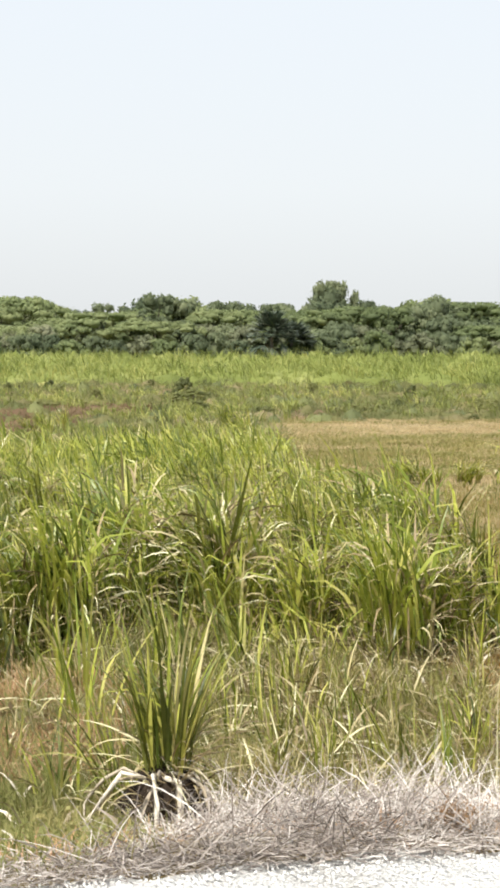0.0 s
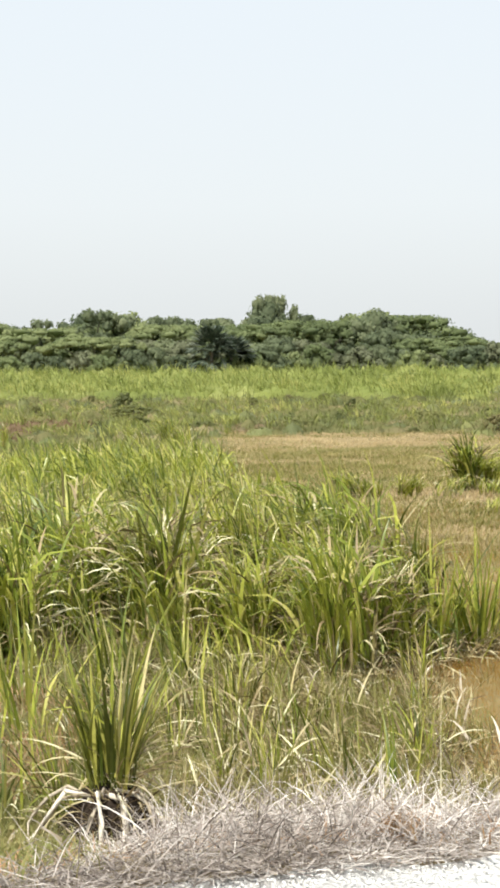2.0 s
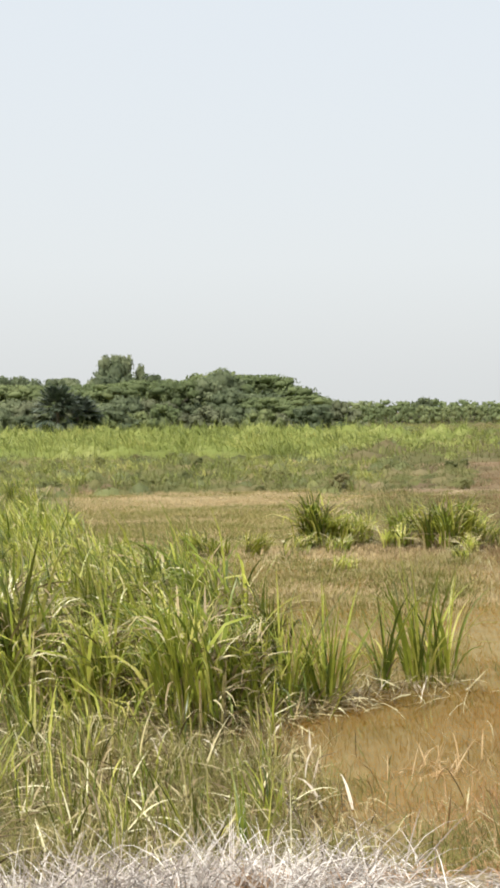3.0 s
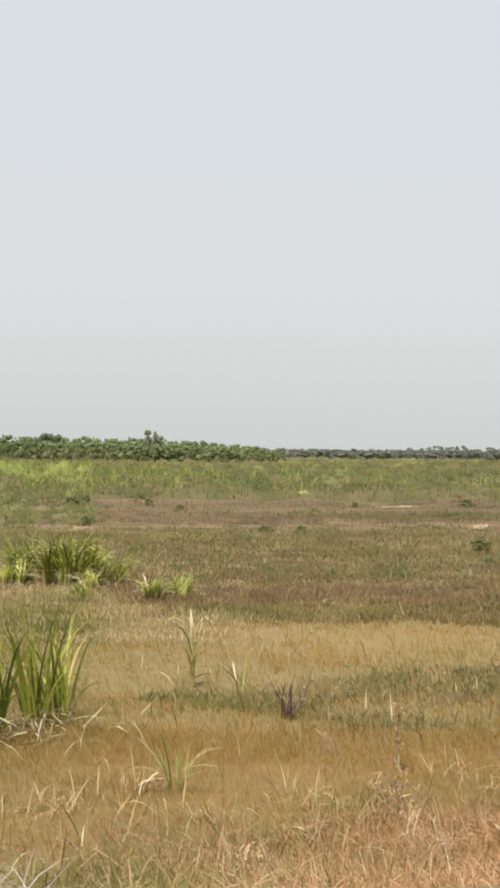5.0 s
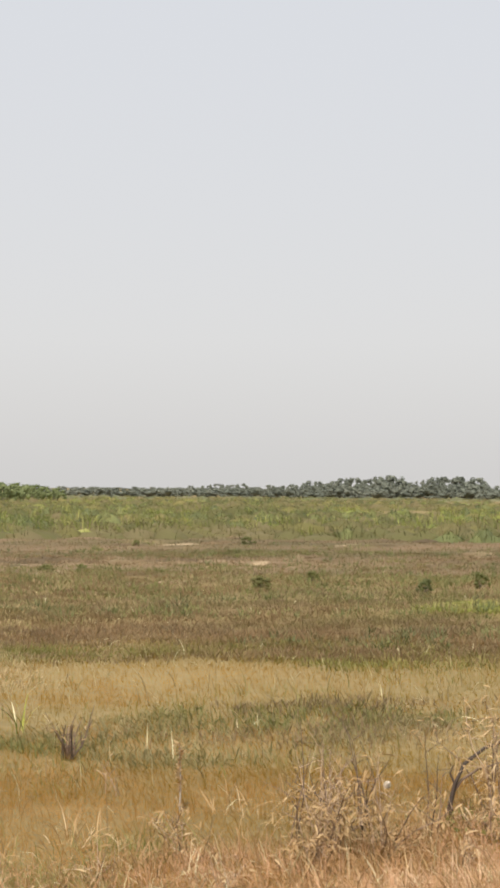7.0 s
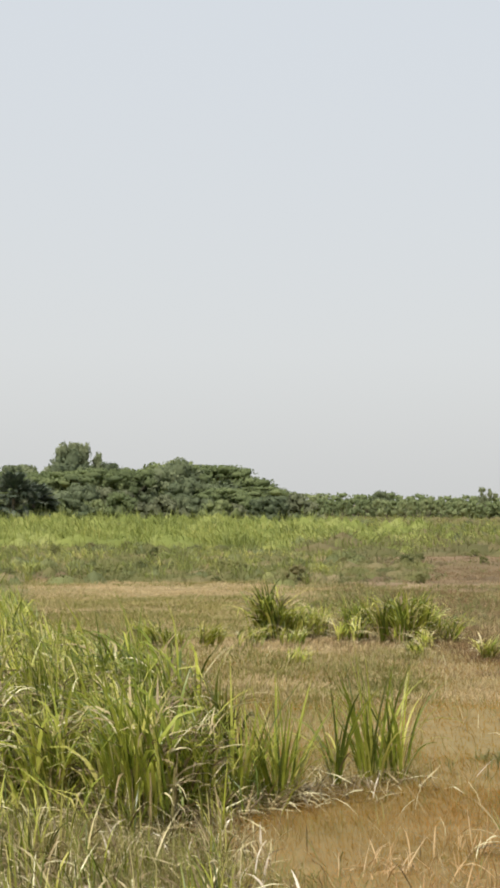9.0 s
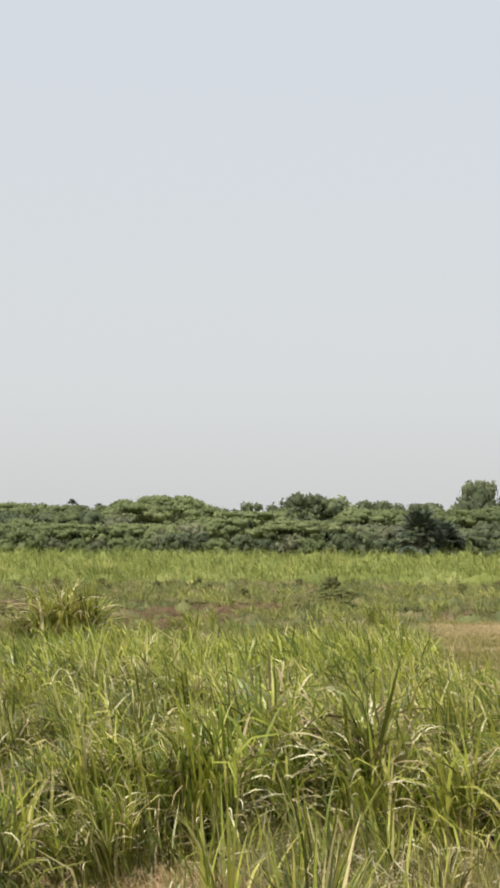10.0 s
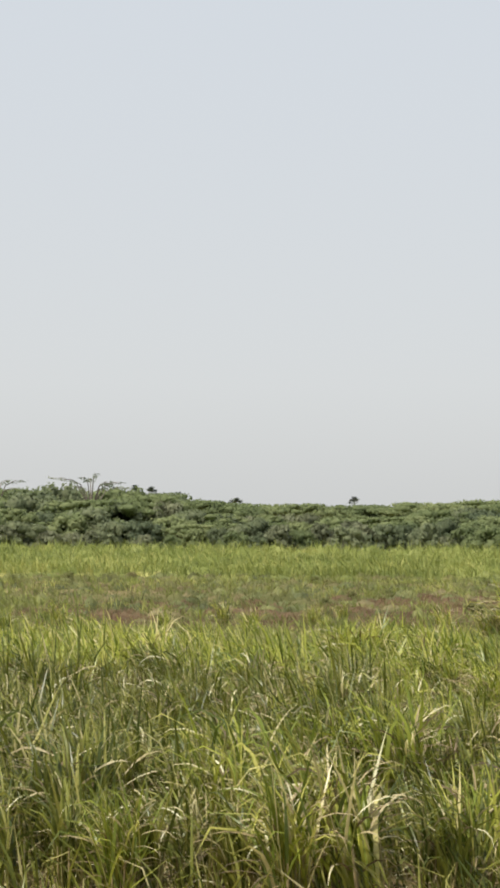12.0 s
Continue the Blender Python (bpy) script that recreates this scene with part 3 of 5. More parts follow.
        tagged(set_tree(src, bearing, d, w, h, bearing * 40), "tall thorn tree standing above the wood", group="trees of the wood")
    # hedge far off, running out to a point
    b = -10.6
    while b > -21.5:
        top = np.interp(-b, (10.6, 13.5, 17, 19, 20.4, 21.6), (24, 25, 21, 16, 11, 2))
        for back, k in ((0, 1.0), (-20, 0.6)):
            d = 290 + back + rng.uniform(-6, 6)
            h = 2.2 + top / 2900 * d * k * rng.uniform(0.8, 1.05)
            tagged(set_tree(hedge[rng.integers(2)], b + 0.1 * (back < 0), d, h * rng.uniform(0.55, 0.9), h, rng.uniform(0, 360)), group="bushes of the far hedge")
        b -= rng.uniform(0.3, 0.5)
    tagged(set_tree(heads[0], -17.15, 278, 3.2, 5.6, 20), "dark lone tree above the far hedge")
    tagged(set_tree(rounded[0], -13.5, 284, 4.0, 5.0, 80), "dark lone tree above the far hedge")
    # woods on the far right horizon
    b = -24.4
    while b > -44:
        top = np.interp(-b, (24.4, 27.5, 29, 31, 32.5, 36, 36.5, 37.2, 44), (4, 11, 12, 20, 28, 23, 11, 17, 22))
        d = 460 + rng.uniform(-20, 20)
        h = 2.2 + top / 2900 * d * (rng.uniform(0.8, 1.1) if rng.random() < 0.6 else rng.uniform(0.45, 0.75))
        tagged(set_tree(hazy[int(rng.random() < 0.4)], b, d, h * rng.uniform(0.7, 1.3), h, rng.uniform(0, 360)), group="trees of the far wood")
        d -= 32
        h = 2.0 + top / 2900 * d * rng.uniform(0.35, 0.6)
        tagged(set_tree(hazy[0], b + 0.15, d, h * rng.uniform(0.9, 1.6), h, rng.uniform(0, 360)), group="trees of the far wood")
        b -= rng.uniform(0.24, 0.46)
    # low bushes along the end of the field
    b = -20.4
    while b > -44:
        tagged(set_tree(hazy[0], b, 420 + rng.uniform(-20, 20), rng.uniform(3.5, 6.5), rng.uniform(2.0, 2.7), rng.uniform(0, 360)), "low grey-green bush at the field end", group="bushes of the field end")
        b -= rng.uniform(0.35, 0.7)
    # a line of bushes at the very end of the field, paled for haze
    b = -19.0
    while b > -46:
        tagged(set_tree(hazy[0], b, 820 + rng.uniform(-25, 25), rng.uniform(9, 15), rng.uniform(2.7, 3.2), rng.uniform(0, 360)), "low bush at the far end of the field, paled for haze", group="bushes of the field end")
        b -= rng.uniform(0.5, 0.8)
    # palms
    fan = make_fan_palm("dark shaggy fan palm with a skirt of dead fronds", 41, 120, 2.5, 2.7, True)
    x, y = at_bearing(-0.75, 135.5)
    fan.matrix_basis = pose(x, y, 0, 0, 0, 30)
    tagged(set_tree(fan, -1.45, 137, 1.0, 0.82, 140), "smaller dark fan palm among the bushes")
    feather = make_fan_palm("distant palm standing above the tree tops", 42, 44, 1.5, 9.0, True)
    x, y = at_bearing(21.9, 230)
    feather.matrix_basis = pose(x, y, 0)
    feather.scale = (0.95, 0.95, 0.72)
    for bearing, d, s in ((26.05, 225, 0.74), (25.36, 228, 0.77), (24.8, 230, 0.76), (17.76, 235, 0.72), (11.32, 235, 0.74), (10.4, 240, 0.70), (23.9, 240, 0.72)):
        set_tree(feather, bearing, d, 0.7, s * (1.14 if bearing > 20 else 1.05), bearing * 77)
    for seed, bearing, d, high, count in ((44, 26.9, 160, 7.9, 11), (46, 30.2, 158, 7.3, 8)):
        snag = thing("tree", "sparse tree with long bare arching branches", "tree")
        srng = np.random.default_rng(seed)
        for i in range(count):
            a, reach, top = 0.7 * i + srng.uniform(-0.3, 0.3), srng.uniform(1.8, 3.8), high * srng.uniform(0.86, 1.02)
            c, q = math.cos(a), math.sin(a)
            pts = [(0.1 * c, 0.1 * q, -0.1), (0.12 * reach * c, 0.12 * reach * q, 0.7 * top), (0.4 * reach * c, 0.4 * reach * q, 0.94 * top), (0.75 * reach * c, 0.75 * reach * q, top), (1.15 * reach * c, 1.15 * reach * q, 0.99 * top)]
            part("branch", quads_mesh("branch", *tube(pts, [0.11, 0.07, 0.045, 0.035, 0.015], 5), M_WOOD), snag)
            sprays = np.array([np.array(pts[2]) * (1 - t) + np.array(pts[4]) * t + (0, 0, 0.08) for t in srng.random(50)]) + srng.normal(0, 1, (50, 3)) * (0.14, 0.14, 0.05)
            part("leaf_spray", quads_mesh("leaf_spray", *tufts(sprays, 0.09 * srng.uniform(0.6, 1.2, 50), srng), M_TREE), snag, "thin flat spray of small leaves")
        x, y = at_bearing(bearing, d)
        snag.matrix_basis = pose(x, y, 0)
    # the first of each kind stands in the wood beyond the cane
    for k, ob in enumerate(rounded + flat + heads + [grey] + low + hedge + hazy):
        x, y = at_bearing(37.5 + 0.35 * k, 150 + 2 * k)
        ob.matrix_basis = pose(x, y, 0)
        ob.scale = (5, 5, 5.2) if ob not in low + hedge else (2.6, 2.6, 3.0)


build_woods()

# ---------------------------------------------------------------- far cane and weeds
def cover(name, label, category, x, y, mat, rng, height, width, lean=0.3, bend=1.0, segs=2, wind=0.3):
    """A spread of soft upright growth: height and width are (least, most), or an array for height."""
    n = len(x)
    az = np.where(rng.random(n) < wind, math.pi + rng.normal(0, 0.8, n), rng.uniform(0, 6.28, n))
    tall = height if isinstance(height, np.ndarray) else rng.uniform(height[0], height[1], n)
    v, f = ribbons(np.stack([x, y, ground_z(x, y) - 0.01], 1), az, np.abs(rng.normal(lean, lean * 0.6, n)), rng.uniform(0.1, 1.6, n) * bend, tall, rng.uniform(width[0], width[1], n), segs, rng.normal(0, 0.7, n))
    return tagged(new(name, quads_mesh(name, v, f, mat)), label, category, kind="stuff")


def brown_ground(x, y):
    """Bare reddish patches in the cane."""
    hit = np.zeros(np.shape(x), bool)
    for cx, cy, rx, ry in ((-18.7, 37.5, 2.2, 4.5), (-15.0, 39.5, 2.6, 4.0), (-11.3, 45.5, 3.0, 7.0), (-9.5, 49, 4.5, 6.0), (-6.0, 43, 1.6, 4.0), (-17.5, 45, 3.6, 6.0), (-13.5, 54, 4.0, 7.0), (-21.5, 43, 2.4, 6.0), (-5.2, 55, 2.0, 5.0)):
        hit = hit | (((x - cx) / rx) ** 2 + ((y - cy) / ry) ** 2 + 0.5 * np.sin(1.9 * x + 0.7 * y) + 0.5 * (patch_noise(x, y, 0.9, 55) - 0.5) < 1)
    return hit


def log_field(n, near, far, left, right, rng):
    """Places in a fan of the field, thinning out with distance."""
    r = near * (far / near) ** rng.random(n)
    a = np.radians(rng.uniform(left, right, n))
    return r * np.sin(a), r * np.cos(a)


def scrub(name, label, category, x, y, wide, tall, mat, rng, leaves=9, leaf=0.08, blade=False, body_too=True):
    """Low soft cushions of growth: an uneven body hidden under many fine upright leaves. One spread of many."""
    m, sides = len(x), 6
    u = np.linspace(0, 2 * math.pi, sides + 1)[:-1][None] + rng.uniform(0, 1, (m, 1))
    z0 = ground_z(x, y)
    body = []
    for r, z in ((0.85, -0.06), (0.55, 0.22 if blade else 0.42), (0.06, 0.34 if blade else 0.62)):
        jig = rng.uniform(0.7, 1.3, (m, sides))
        body.append(np.stack([x[:, None] + np.cos(u) * r * wide[:, None] * jig, y[:, None] + np.sin(u) * r * wide[:, None] * jig, z0[:, None] + z * tall[:, None] * rng.uniform(0.7, 1.2, (m, sides))], -1))
    body = np.stack(body, 1).reshape(-1, 3)
    f0 = np.array([(a * sides + c, a * sides + (c + 1) % sides, (a + 1) * sides + (c + 1) % sides, (a + 1) * sides + c) for a in range(2) for c in range(sides)])
    fb = (np.arange(m)[:, None, None] * 3 * sides + f0[None]).reshape(-1, 4)
    n = m * leaves
    pick = np.repeat(np.arange(m), leaves)
    q, rr = rng.uniform(0, 6.28, n), rng.random(n) ** 0.55
    c = np.stack([x[pick] + np.cos(q) * rr * wide[pick] * 1.1, y[pick] + np.sin(q) * rr * wide[pick] * 1.1, z0[pick] + tall[pick] * 0.6 * (1 - rr ** 2)], 1)
    size = leaf * rng.uniform(0.5, 1.25, n)
    if blade:
        az = np.where(rng.random(n) < 0.5, math.pi + rng.normal(0, 0.7, n), q)
        v, f = ribbons(c, az, np.abs(rng.normal(0.3, 0.2, n)), rng.uniform(0.2, 2.2, n), size * 2.6 + 0.35 * tall[pick], size * 0.36, 2, rng.normal(0, 0.6, n), 2.4)
    else:
        v, f = ribbons(c, q, np.abs(rng.normal(0.5, 0.3, n)), rng.uniform(0, 0.8, n), size * 1.2 + 0.45 * tall[pick] * rng.uniform(0.4, 1.0, n), size * 0.75, 1, rng.normal(0, 0.8, n))
    k = len(fb) if body_too else 0
    if body_too:
        v, f = join([(body, fb), (v, f)])
    me = quads_mesh(name, v, f, mat)
    me.polygons.foreach_set("use_smooth", np.arange(len(f)) < k)
    return tagged(new(name, me), label, category, kind="stuff")


def tan_meadow(x, y):
    """Open dry meadow to the right of the cane."""
    r, a = np.hypot(x, y), np.degrees(np.arctan2(x, y))
    return (r < 49 + 5 * (patch_noise(x, y, 0.3, 71) - 0.5)) & (a > 0.6 + 2.5 * (patch_noise(x, y, 0.4, 72) - 0.5)) & (r > 17)


def build_far_field():
    rng = np.random.default_rng(5)

    def grow(name, label, category, n, near, far, left, right, test, wide, tall, mat, leaves, leaf, blade=False, log=True):
        x, y = (log_field if log else field)(n, near, far, left, right, rng)
        k = test(x, y)
        x, y = x[k], y[k]
        h = rng.uniform(tall[0], tall[1], len(x)) * (0.25 + 0.7 * patch_noise(x * 0.6, y, 0.3, n % 97) + 0.9 * patch_noise(x, y, 1.1, n % 89) ** 2)
        scrub(name, label, category, x, y, rng.uniform(wide[0], wide[1], len(x)), h, mat, rng, leaves, leaf, blade, near > 27 and not (left > 8 and far < 90))

    def deg(x, y):
        return np.degrees(np.arctan2(x, y))

    # standing cane in front of the wood
    x, y = log_field(2700, 72, 136, -36, 21, rng)
    r = np.hypot(x, y)
    keep = (r > 74 + 22 * patch_noise(x, y, 0.09, 2)) & (rng.random(len(x)) < np.clip((21 - deg(x, y)) / 9, 0, 1))
    x, y, r = x[keep], y[keep], r[keep]
    tall = (0.5 + 0.4 * patch_noise(x, y, 0.2, 4) + 0.95 * np.clip((r - 85) / 45, 0, 1)) * rng.uniform(0.8, 1.1, len(x)) * np.interp(deg(x, y), (6, 13), (1.0, 0.6))
    scrub("far_cane", "pale yellow-green sugar cane standing far off before the wood", "sugar cane", x, y, rng.uniform(0.7, 1.6, len(x)), tall, M_CANE_FAR, rng, 26, 0.19, True)
    # tops along the far edge of the cane, sunlight put into their paler colour
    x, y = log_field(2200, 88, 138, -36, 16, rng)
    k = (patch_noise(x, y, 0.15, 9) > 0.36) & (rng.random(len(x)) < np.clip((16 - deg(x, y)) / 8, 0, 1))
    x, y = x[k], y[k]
    scrub("far_cane_tops", "tops of the far sugar cane, sunlight put into their pale yellow", "sugar cane", x, y, rng.uniform(0.7, 1.9, len(x)), rng.uniform(0.85, 1.2, len(x)) * np.interp(np.hypot(x, y), (88, 130), (0.75, 1.95)), M_CANE_LIT_TOP, rng, 16, 0.16)
    # soft weeds between the near cane and the far cane
    grow("field_weeds", "soft olive-green weeds covering the field", "weeds", 5200, 26, 92, -36, 15, lambda x, y: ~in_cane(x, y) & ~tan_meadow(x, y) & (~brown_ground(x, y) | (patch_noise(x * 0.7, y, 0.5, 57) > 0.50)) & (patch_noise(x * 0.7, y, 0.3, 61) > 0.26), (0.30, 0.75), (0.12, 0.60), M_WEED, 23, 0.07)
    grow("grey_field_weeds", "dull grey-green weeds covering the field", "weeds", 3600, 30, 88, -36, 15, lambda x, y: ~in_cane(x, y) & ~tan_meadow(x, y) & (~brown_ground(x, y) | (patch_noise(x * 0.7, y, 0.6, 58) > 0.52)) & (patch_noise(x * 0.7, y, 0.3, 63) > 0.48), (0.30, 0.8), (0.12, 0.58), M_WEED_GREY, 21, 0.07)
    grow("withered_field_weeds", "withered brown weeds in the field", "weeds", 1300, 38, 78, -36, 16, lambda x, y: ~in_cane(x, y) & ~tan_meadow(x, y) & (patch_noise(x * 0.5, y, 0.25, 62) > 0.60), (0.35, 0.9), (0.10, 0.36), M_WEED_BROWN, 18, 0.06)
    grow("field_dark_weeds", "small dark green weeds dotted over the field", "weeds", 1500, 44, 92, -36, 13, lambda x, y: ~in_cane(x, y) & ~tan_meadow(x, y) & (patch_noise(x * 0.7, y, 0.4, 67) > 0.50), (0.2, 0.6), (0.15, 0.62), M_WEED_DARK, 22, 0.06)
    grow("brown_patch_weeds", "reddish-brown withered weeds in a bare patch of the cane", "weeds", 5200, 32, 64, -34, 0, lambda x, y: brown_ground(x, y) & (patch_noise(x, y, 0.6, 52) > 0.40), (0.25, 0.75), (0.08, 0.40), M_RUST, 18, 0.055)
    grow("young_cane", "yellow-green young cane among the weeds", "sugar cane", 3600, 25, 82, -36, 12, lambda x, y: ~tan_meadow(x, y) & (~brown_ground(x, y) | (patch_noise(x, y, 0.5, 59) > 0.54)) & (y > 25) & (patch_noise(x * 0.7, y, 0.3, 53) > 0.44), (0.18, 0.45), (0.10, 0.38), M_CANE_FAR, 16, 0.13, True)
    # tan meadow: thin olive weeds, low tufts
    grow("meadow_weeds", "thin olive weeds through the tan grass", "weeds", 3400, 20, 50, -1, 15, lambda x, y: ~in_cane(x, y) & tan_meadow(x, y) & (patch_noise(x * 0.5, y, 0.3, 41) > 0.42), (0.2, 0.6), (0.03, 0.12), M_GREEN, 27, 0.045)
    grow("meadow_dry_grass", "low mounds of tan dry grass", "grass", 2600, 20, 52, -1, 20, lambda x, y: ~in_cane(x, y), (0.25, 0.8), (0.03, 0.10), M_TAN, 31, 0.045)
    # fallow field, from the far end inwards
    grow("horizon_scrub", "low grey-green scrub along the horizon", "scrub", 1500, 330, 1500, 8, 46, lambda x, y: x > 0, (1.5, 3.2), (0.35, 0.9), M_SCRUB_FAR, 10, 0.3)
    grow("far_scrub", "green cane and scrub running out to the horizon", "scrub", 2600, 76, 380, 11, 46, lambda x, y: patch_noise(x * 0.4, y, 0.07, 6) + 0.006 * (32 - deg(x, y)) > 0.36, (0.7, 1.9), (0.35, 1.15), M_SCRUB, 25, 0.14)
    grow("far_yellow_cane", "yellow-green cane tops among the far scrub", "sugar cane", 2200, 78, 330, 9, 40, lambda x, y: patch_noise(x * 0.4, y, 0.09, 7) + 0.015 * (24 - deg(x, y)) > 0.42, (0.5, 1.3), (0.4, 1.05), M_CANE_FAR, 12, 0.14, True)
    grow("far_dark_scrub", "dark green bushes among the far scrub", "scrub", 1500, 74, 300, 10, 46, lambda x, y: patch_noise(x * 0.5, y, 0.10, 17) > 0.44, (0.4, 1.0), (0.4, 1.15), M_WEED_DARK, 25, 0.12)
    grow("far_dry_grass", "low tan dry grass of the far field", "grass", 3600, 46, 130, 13, 46, lambda x, y: patch_noise(x * 0.25, y, 0.10, 26) > 0.30, (0.5, 1.6), (0.03, 0.12), M_FADED, 16, 0.08)
    grow("far_grey_weeds", "grey-brown withered weeds of the far field", "weeds", 2200, 50, 120, 13, 46, lambda x, y: patch_noise(x * 0.25, y, 0.14, 27) > 0.50, (0.3, 1.0), (0.06, 0.28), M_WEED_BROWN, 18, 0.07)
    grow("fallow_green_weeds", "olive weeds of the fallow field", "weeds", 1900, 32, 70, 9, 46, lambda x, y: (patch_noise(x * 0.25, y, 0.22, 73) > 0.48) & (~tan_meadow(x, y) | (deg(x, y) > 12)), (0.22, 0.7), (0.06, 0.36), M_WEED_GREY, 21, 0.06)
    grow("fallow_bright_weeds", "fresh green weeds of the fallow field", "weeds", 700, 30, 80, 10, 46, lambda x, y: patch_noise(x * 0.3, y, 0.2, 76) > 0.60, (0.22, 0.6), (0.10, 0.42), M_WEED, 23, 0.06)
    grow("fallow_brown_weeds", "withered brown weeds of the fallow field", "weeds", 5200, 23, 62, 12, 46, lambda x, y: (patch_noise(x * 0.3, y, 0.35, 72) > 0.34) & (x > 7.2), (0.16, 0.55), (0.04, 0.20), M_FALLOW, 32, 0.0405)
    grow("fallow_dark_weeds", "dark dead weeds of the fallow field", "weeds", 2600, 24, 44, 13, 46, lambda x, y: (patch_noise(x * 0.35, y, 0.5, 78) > 0.50) & (x > 7.6), (0.12, 0.42), (0.04, 0.18), M_WEED_BROWN, 29, 0.036)
    grow("fallow_tan_grass", "pale dry grass between the fallow weeds", "grass", 2600, 23, 48, 11, 46, lambda x, y: patch_noise(x * 0.3, y, 0.3, 74) > 0.44, (0.2, 0.8), (0.02, 0.07), M_FADED, 31, 0.045)
    # dark cushions in place of the shade between the fallow weeds
    grow("fallow_shade_weeds", "small leafy weeds darkened as shade gaps of the fallow field", "weeds", 1100, 24, 62, 10, 46, lambda x, y: (patch_noise(x * 0.4, y, 0.5, 79) > 0.55) & (x > 7.5), (0.10, 0.34), (0.08, 0.34), M_WEED_DARK, 22, 0.05)
    x, y = log_field(5000, 22, 60, 10, 46, rng)
    k = patch_noise(x * 0.3, y, 0.4, 75) > 0.46
    blades("pale_weed_stalks", "pale dead stalks standing among the fallow weeds", "weeds", x[k], y[k], M_DEAD, rng, (0.06, 0.22), (0.008, 0.022), 0.6, 0.8, 2)
    # bare pale soil showing as low broken ridges
    for i, (x, y, w, d, h) in enumerate(((30.0, 62, 4.5, 1.0, 0.10), (37.5, 72, 5.0, 1.2, 0.13), (33.0, 70, 6.0, 1.6, 0.08), (24.5, 45, 1.6, 0.7, 0.16), (38.0, 60, 4.4, 1.0, 0.10), (12.2, 46.5, 1.8, 0.8, 0.10), (18.0, 38, 3.0, 0.6, 0.07), (26.0, 58, 4.0, 0.9, 0.06), (21.0, 50, 3.0, 0.7, 0.06), (44.0, 66, 6.0, 1.2, 0.08))):
        rr = np.random.default_rng(500 + i)
        u, q = np.meshgrid(np.linspace(-1, 1, 19), np.linspace(-1, 1, 9), indexing="ij")
        z = h * np.clip(1 - u * u - q * q, -0.2, 1) * (0.6 + 0.5 * rr.random(u.shape)) - 0.02
        v = np.stack([x + u * w / 2, y + q * d / 2 + 0.2 * np.sin(3 * u), z], -1).reshape(-1, 3)
        f = np.array([(a * 9 + c, (a + 1) * 9 + c, (a + 1) * 9 + c + 1, a * 9 + c + 1) for a in range(18) for c in range(8)])
        tagged(new("soil_ridge", quads_mesh("soil_ridge", v, f, M_SOIL)), "low bare ridge of pale dug soil", "soil", "bare soil ridges")
    # greener patches in the fallow field
    for cx, cy, rx, ry, n0, mat, hh in ((20.6, 26.6, 2.6, 1.5, 260, M_CANE_FAR, 0.14), (12.6, 19.6, 1.8, 1.6, 90, M_GREEN, 0.07), (15.5, 43.0, 5.0, 3.0, 160, M_WEED_GREY, 0.15), (27.0, 52.0, 7.0, 3.0, 180, M_WEED_GREY, 0.17)):
        a, r = rng.uniform(0, 6.28, n0), rng.random(n0) ** 0.7
        scrub("green_patch", "patch of green weeds in the fallow field", "weeds", cx + rx * r * np.cos(a), cy + ry * r * np.sin(a), rng.uniform(0.2, 0.5, n0), hh * rng.uniform(0.4, 1.0, n0), mat, rng, 28, 0.05, False, False)
    # single low bushes dotted over the weeds
    bush = make_tree("small olive-green bush among the weeds", 81, M_WEED, "ragged", 0.6, 14, 30, 0.07, "bush", 0.05)
    brown = make_tree("small withered grey-green bush among the weeds", 82, M_WEED_GREY, "ragged", 0.6, 14, 30, 0.07, "bush", 0.05)
    bush.matrix_basis, brown.matrix_basis = pose(-2.65, 66, 0), pose(9.2, 49, 0)
    bush.scale, brown.scale = (0.7, 0.7, 1.0), (0.7, 0.7, 0.6)
    for i in range(96):
        r, b = rng.uniform(47, 84), rng.uniform(-40, 32)
        if b < -20:
            r = rng.uniform(34, 95)
        x, y = at_bearing(b, r)
        if tan_meadow(np.array([x]), np.array([y]))[0] and b > -12:
            continue
        s = rng.uniform(0.25, 0.62) * (0.7 if b < -16 else 1)
        ob = copy_thing(bush if rng.random() < 0.75 else brown, pose(x, y, 0, 0, 0, rng.uniform(0, 360)))
        ob.scale = (s * rng.uniform(0.9, 1.3), s, s * rng.uniform(0.7, 1.1))
        tagged(ob, group="small bushes of the field")
    for b, r, s in ((2.0, 62, 0.95), (2.5, 61, 0.8), (1.4, 63, 0.7), (-3.8, 53, 0.6), (-4.6, 54, 0.5), (5.6, 56, 0.6), (7.2, 55, 0.7), (-0.4, 52, 0.55), (-5.8, 55, 0.5)):
        x, y = at_bearing(b, r)
        ob = copy_thing(bush, pose(x, y, 0, 0, 0, r * 7))
        ob.scale = (s * 1.6, s, s * 0.65)


build_far_field()

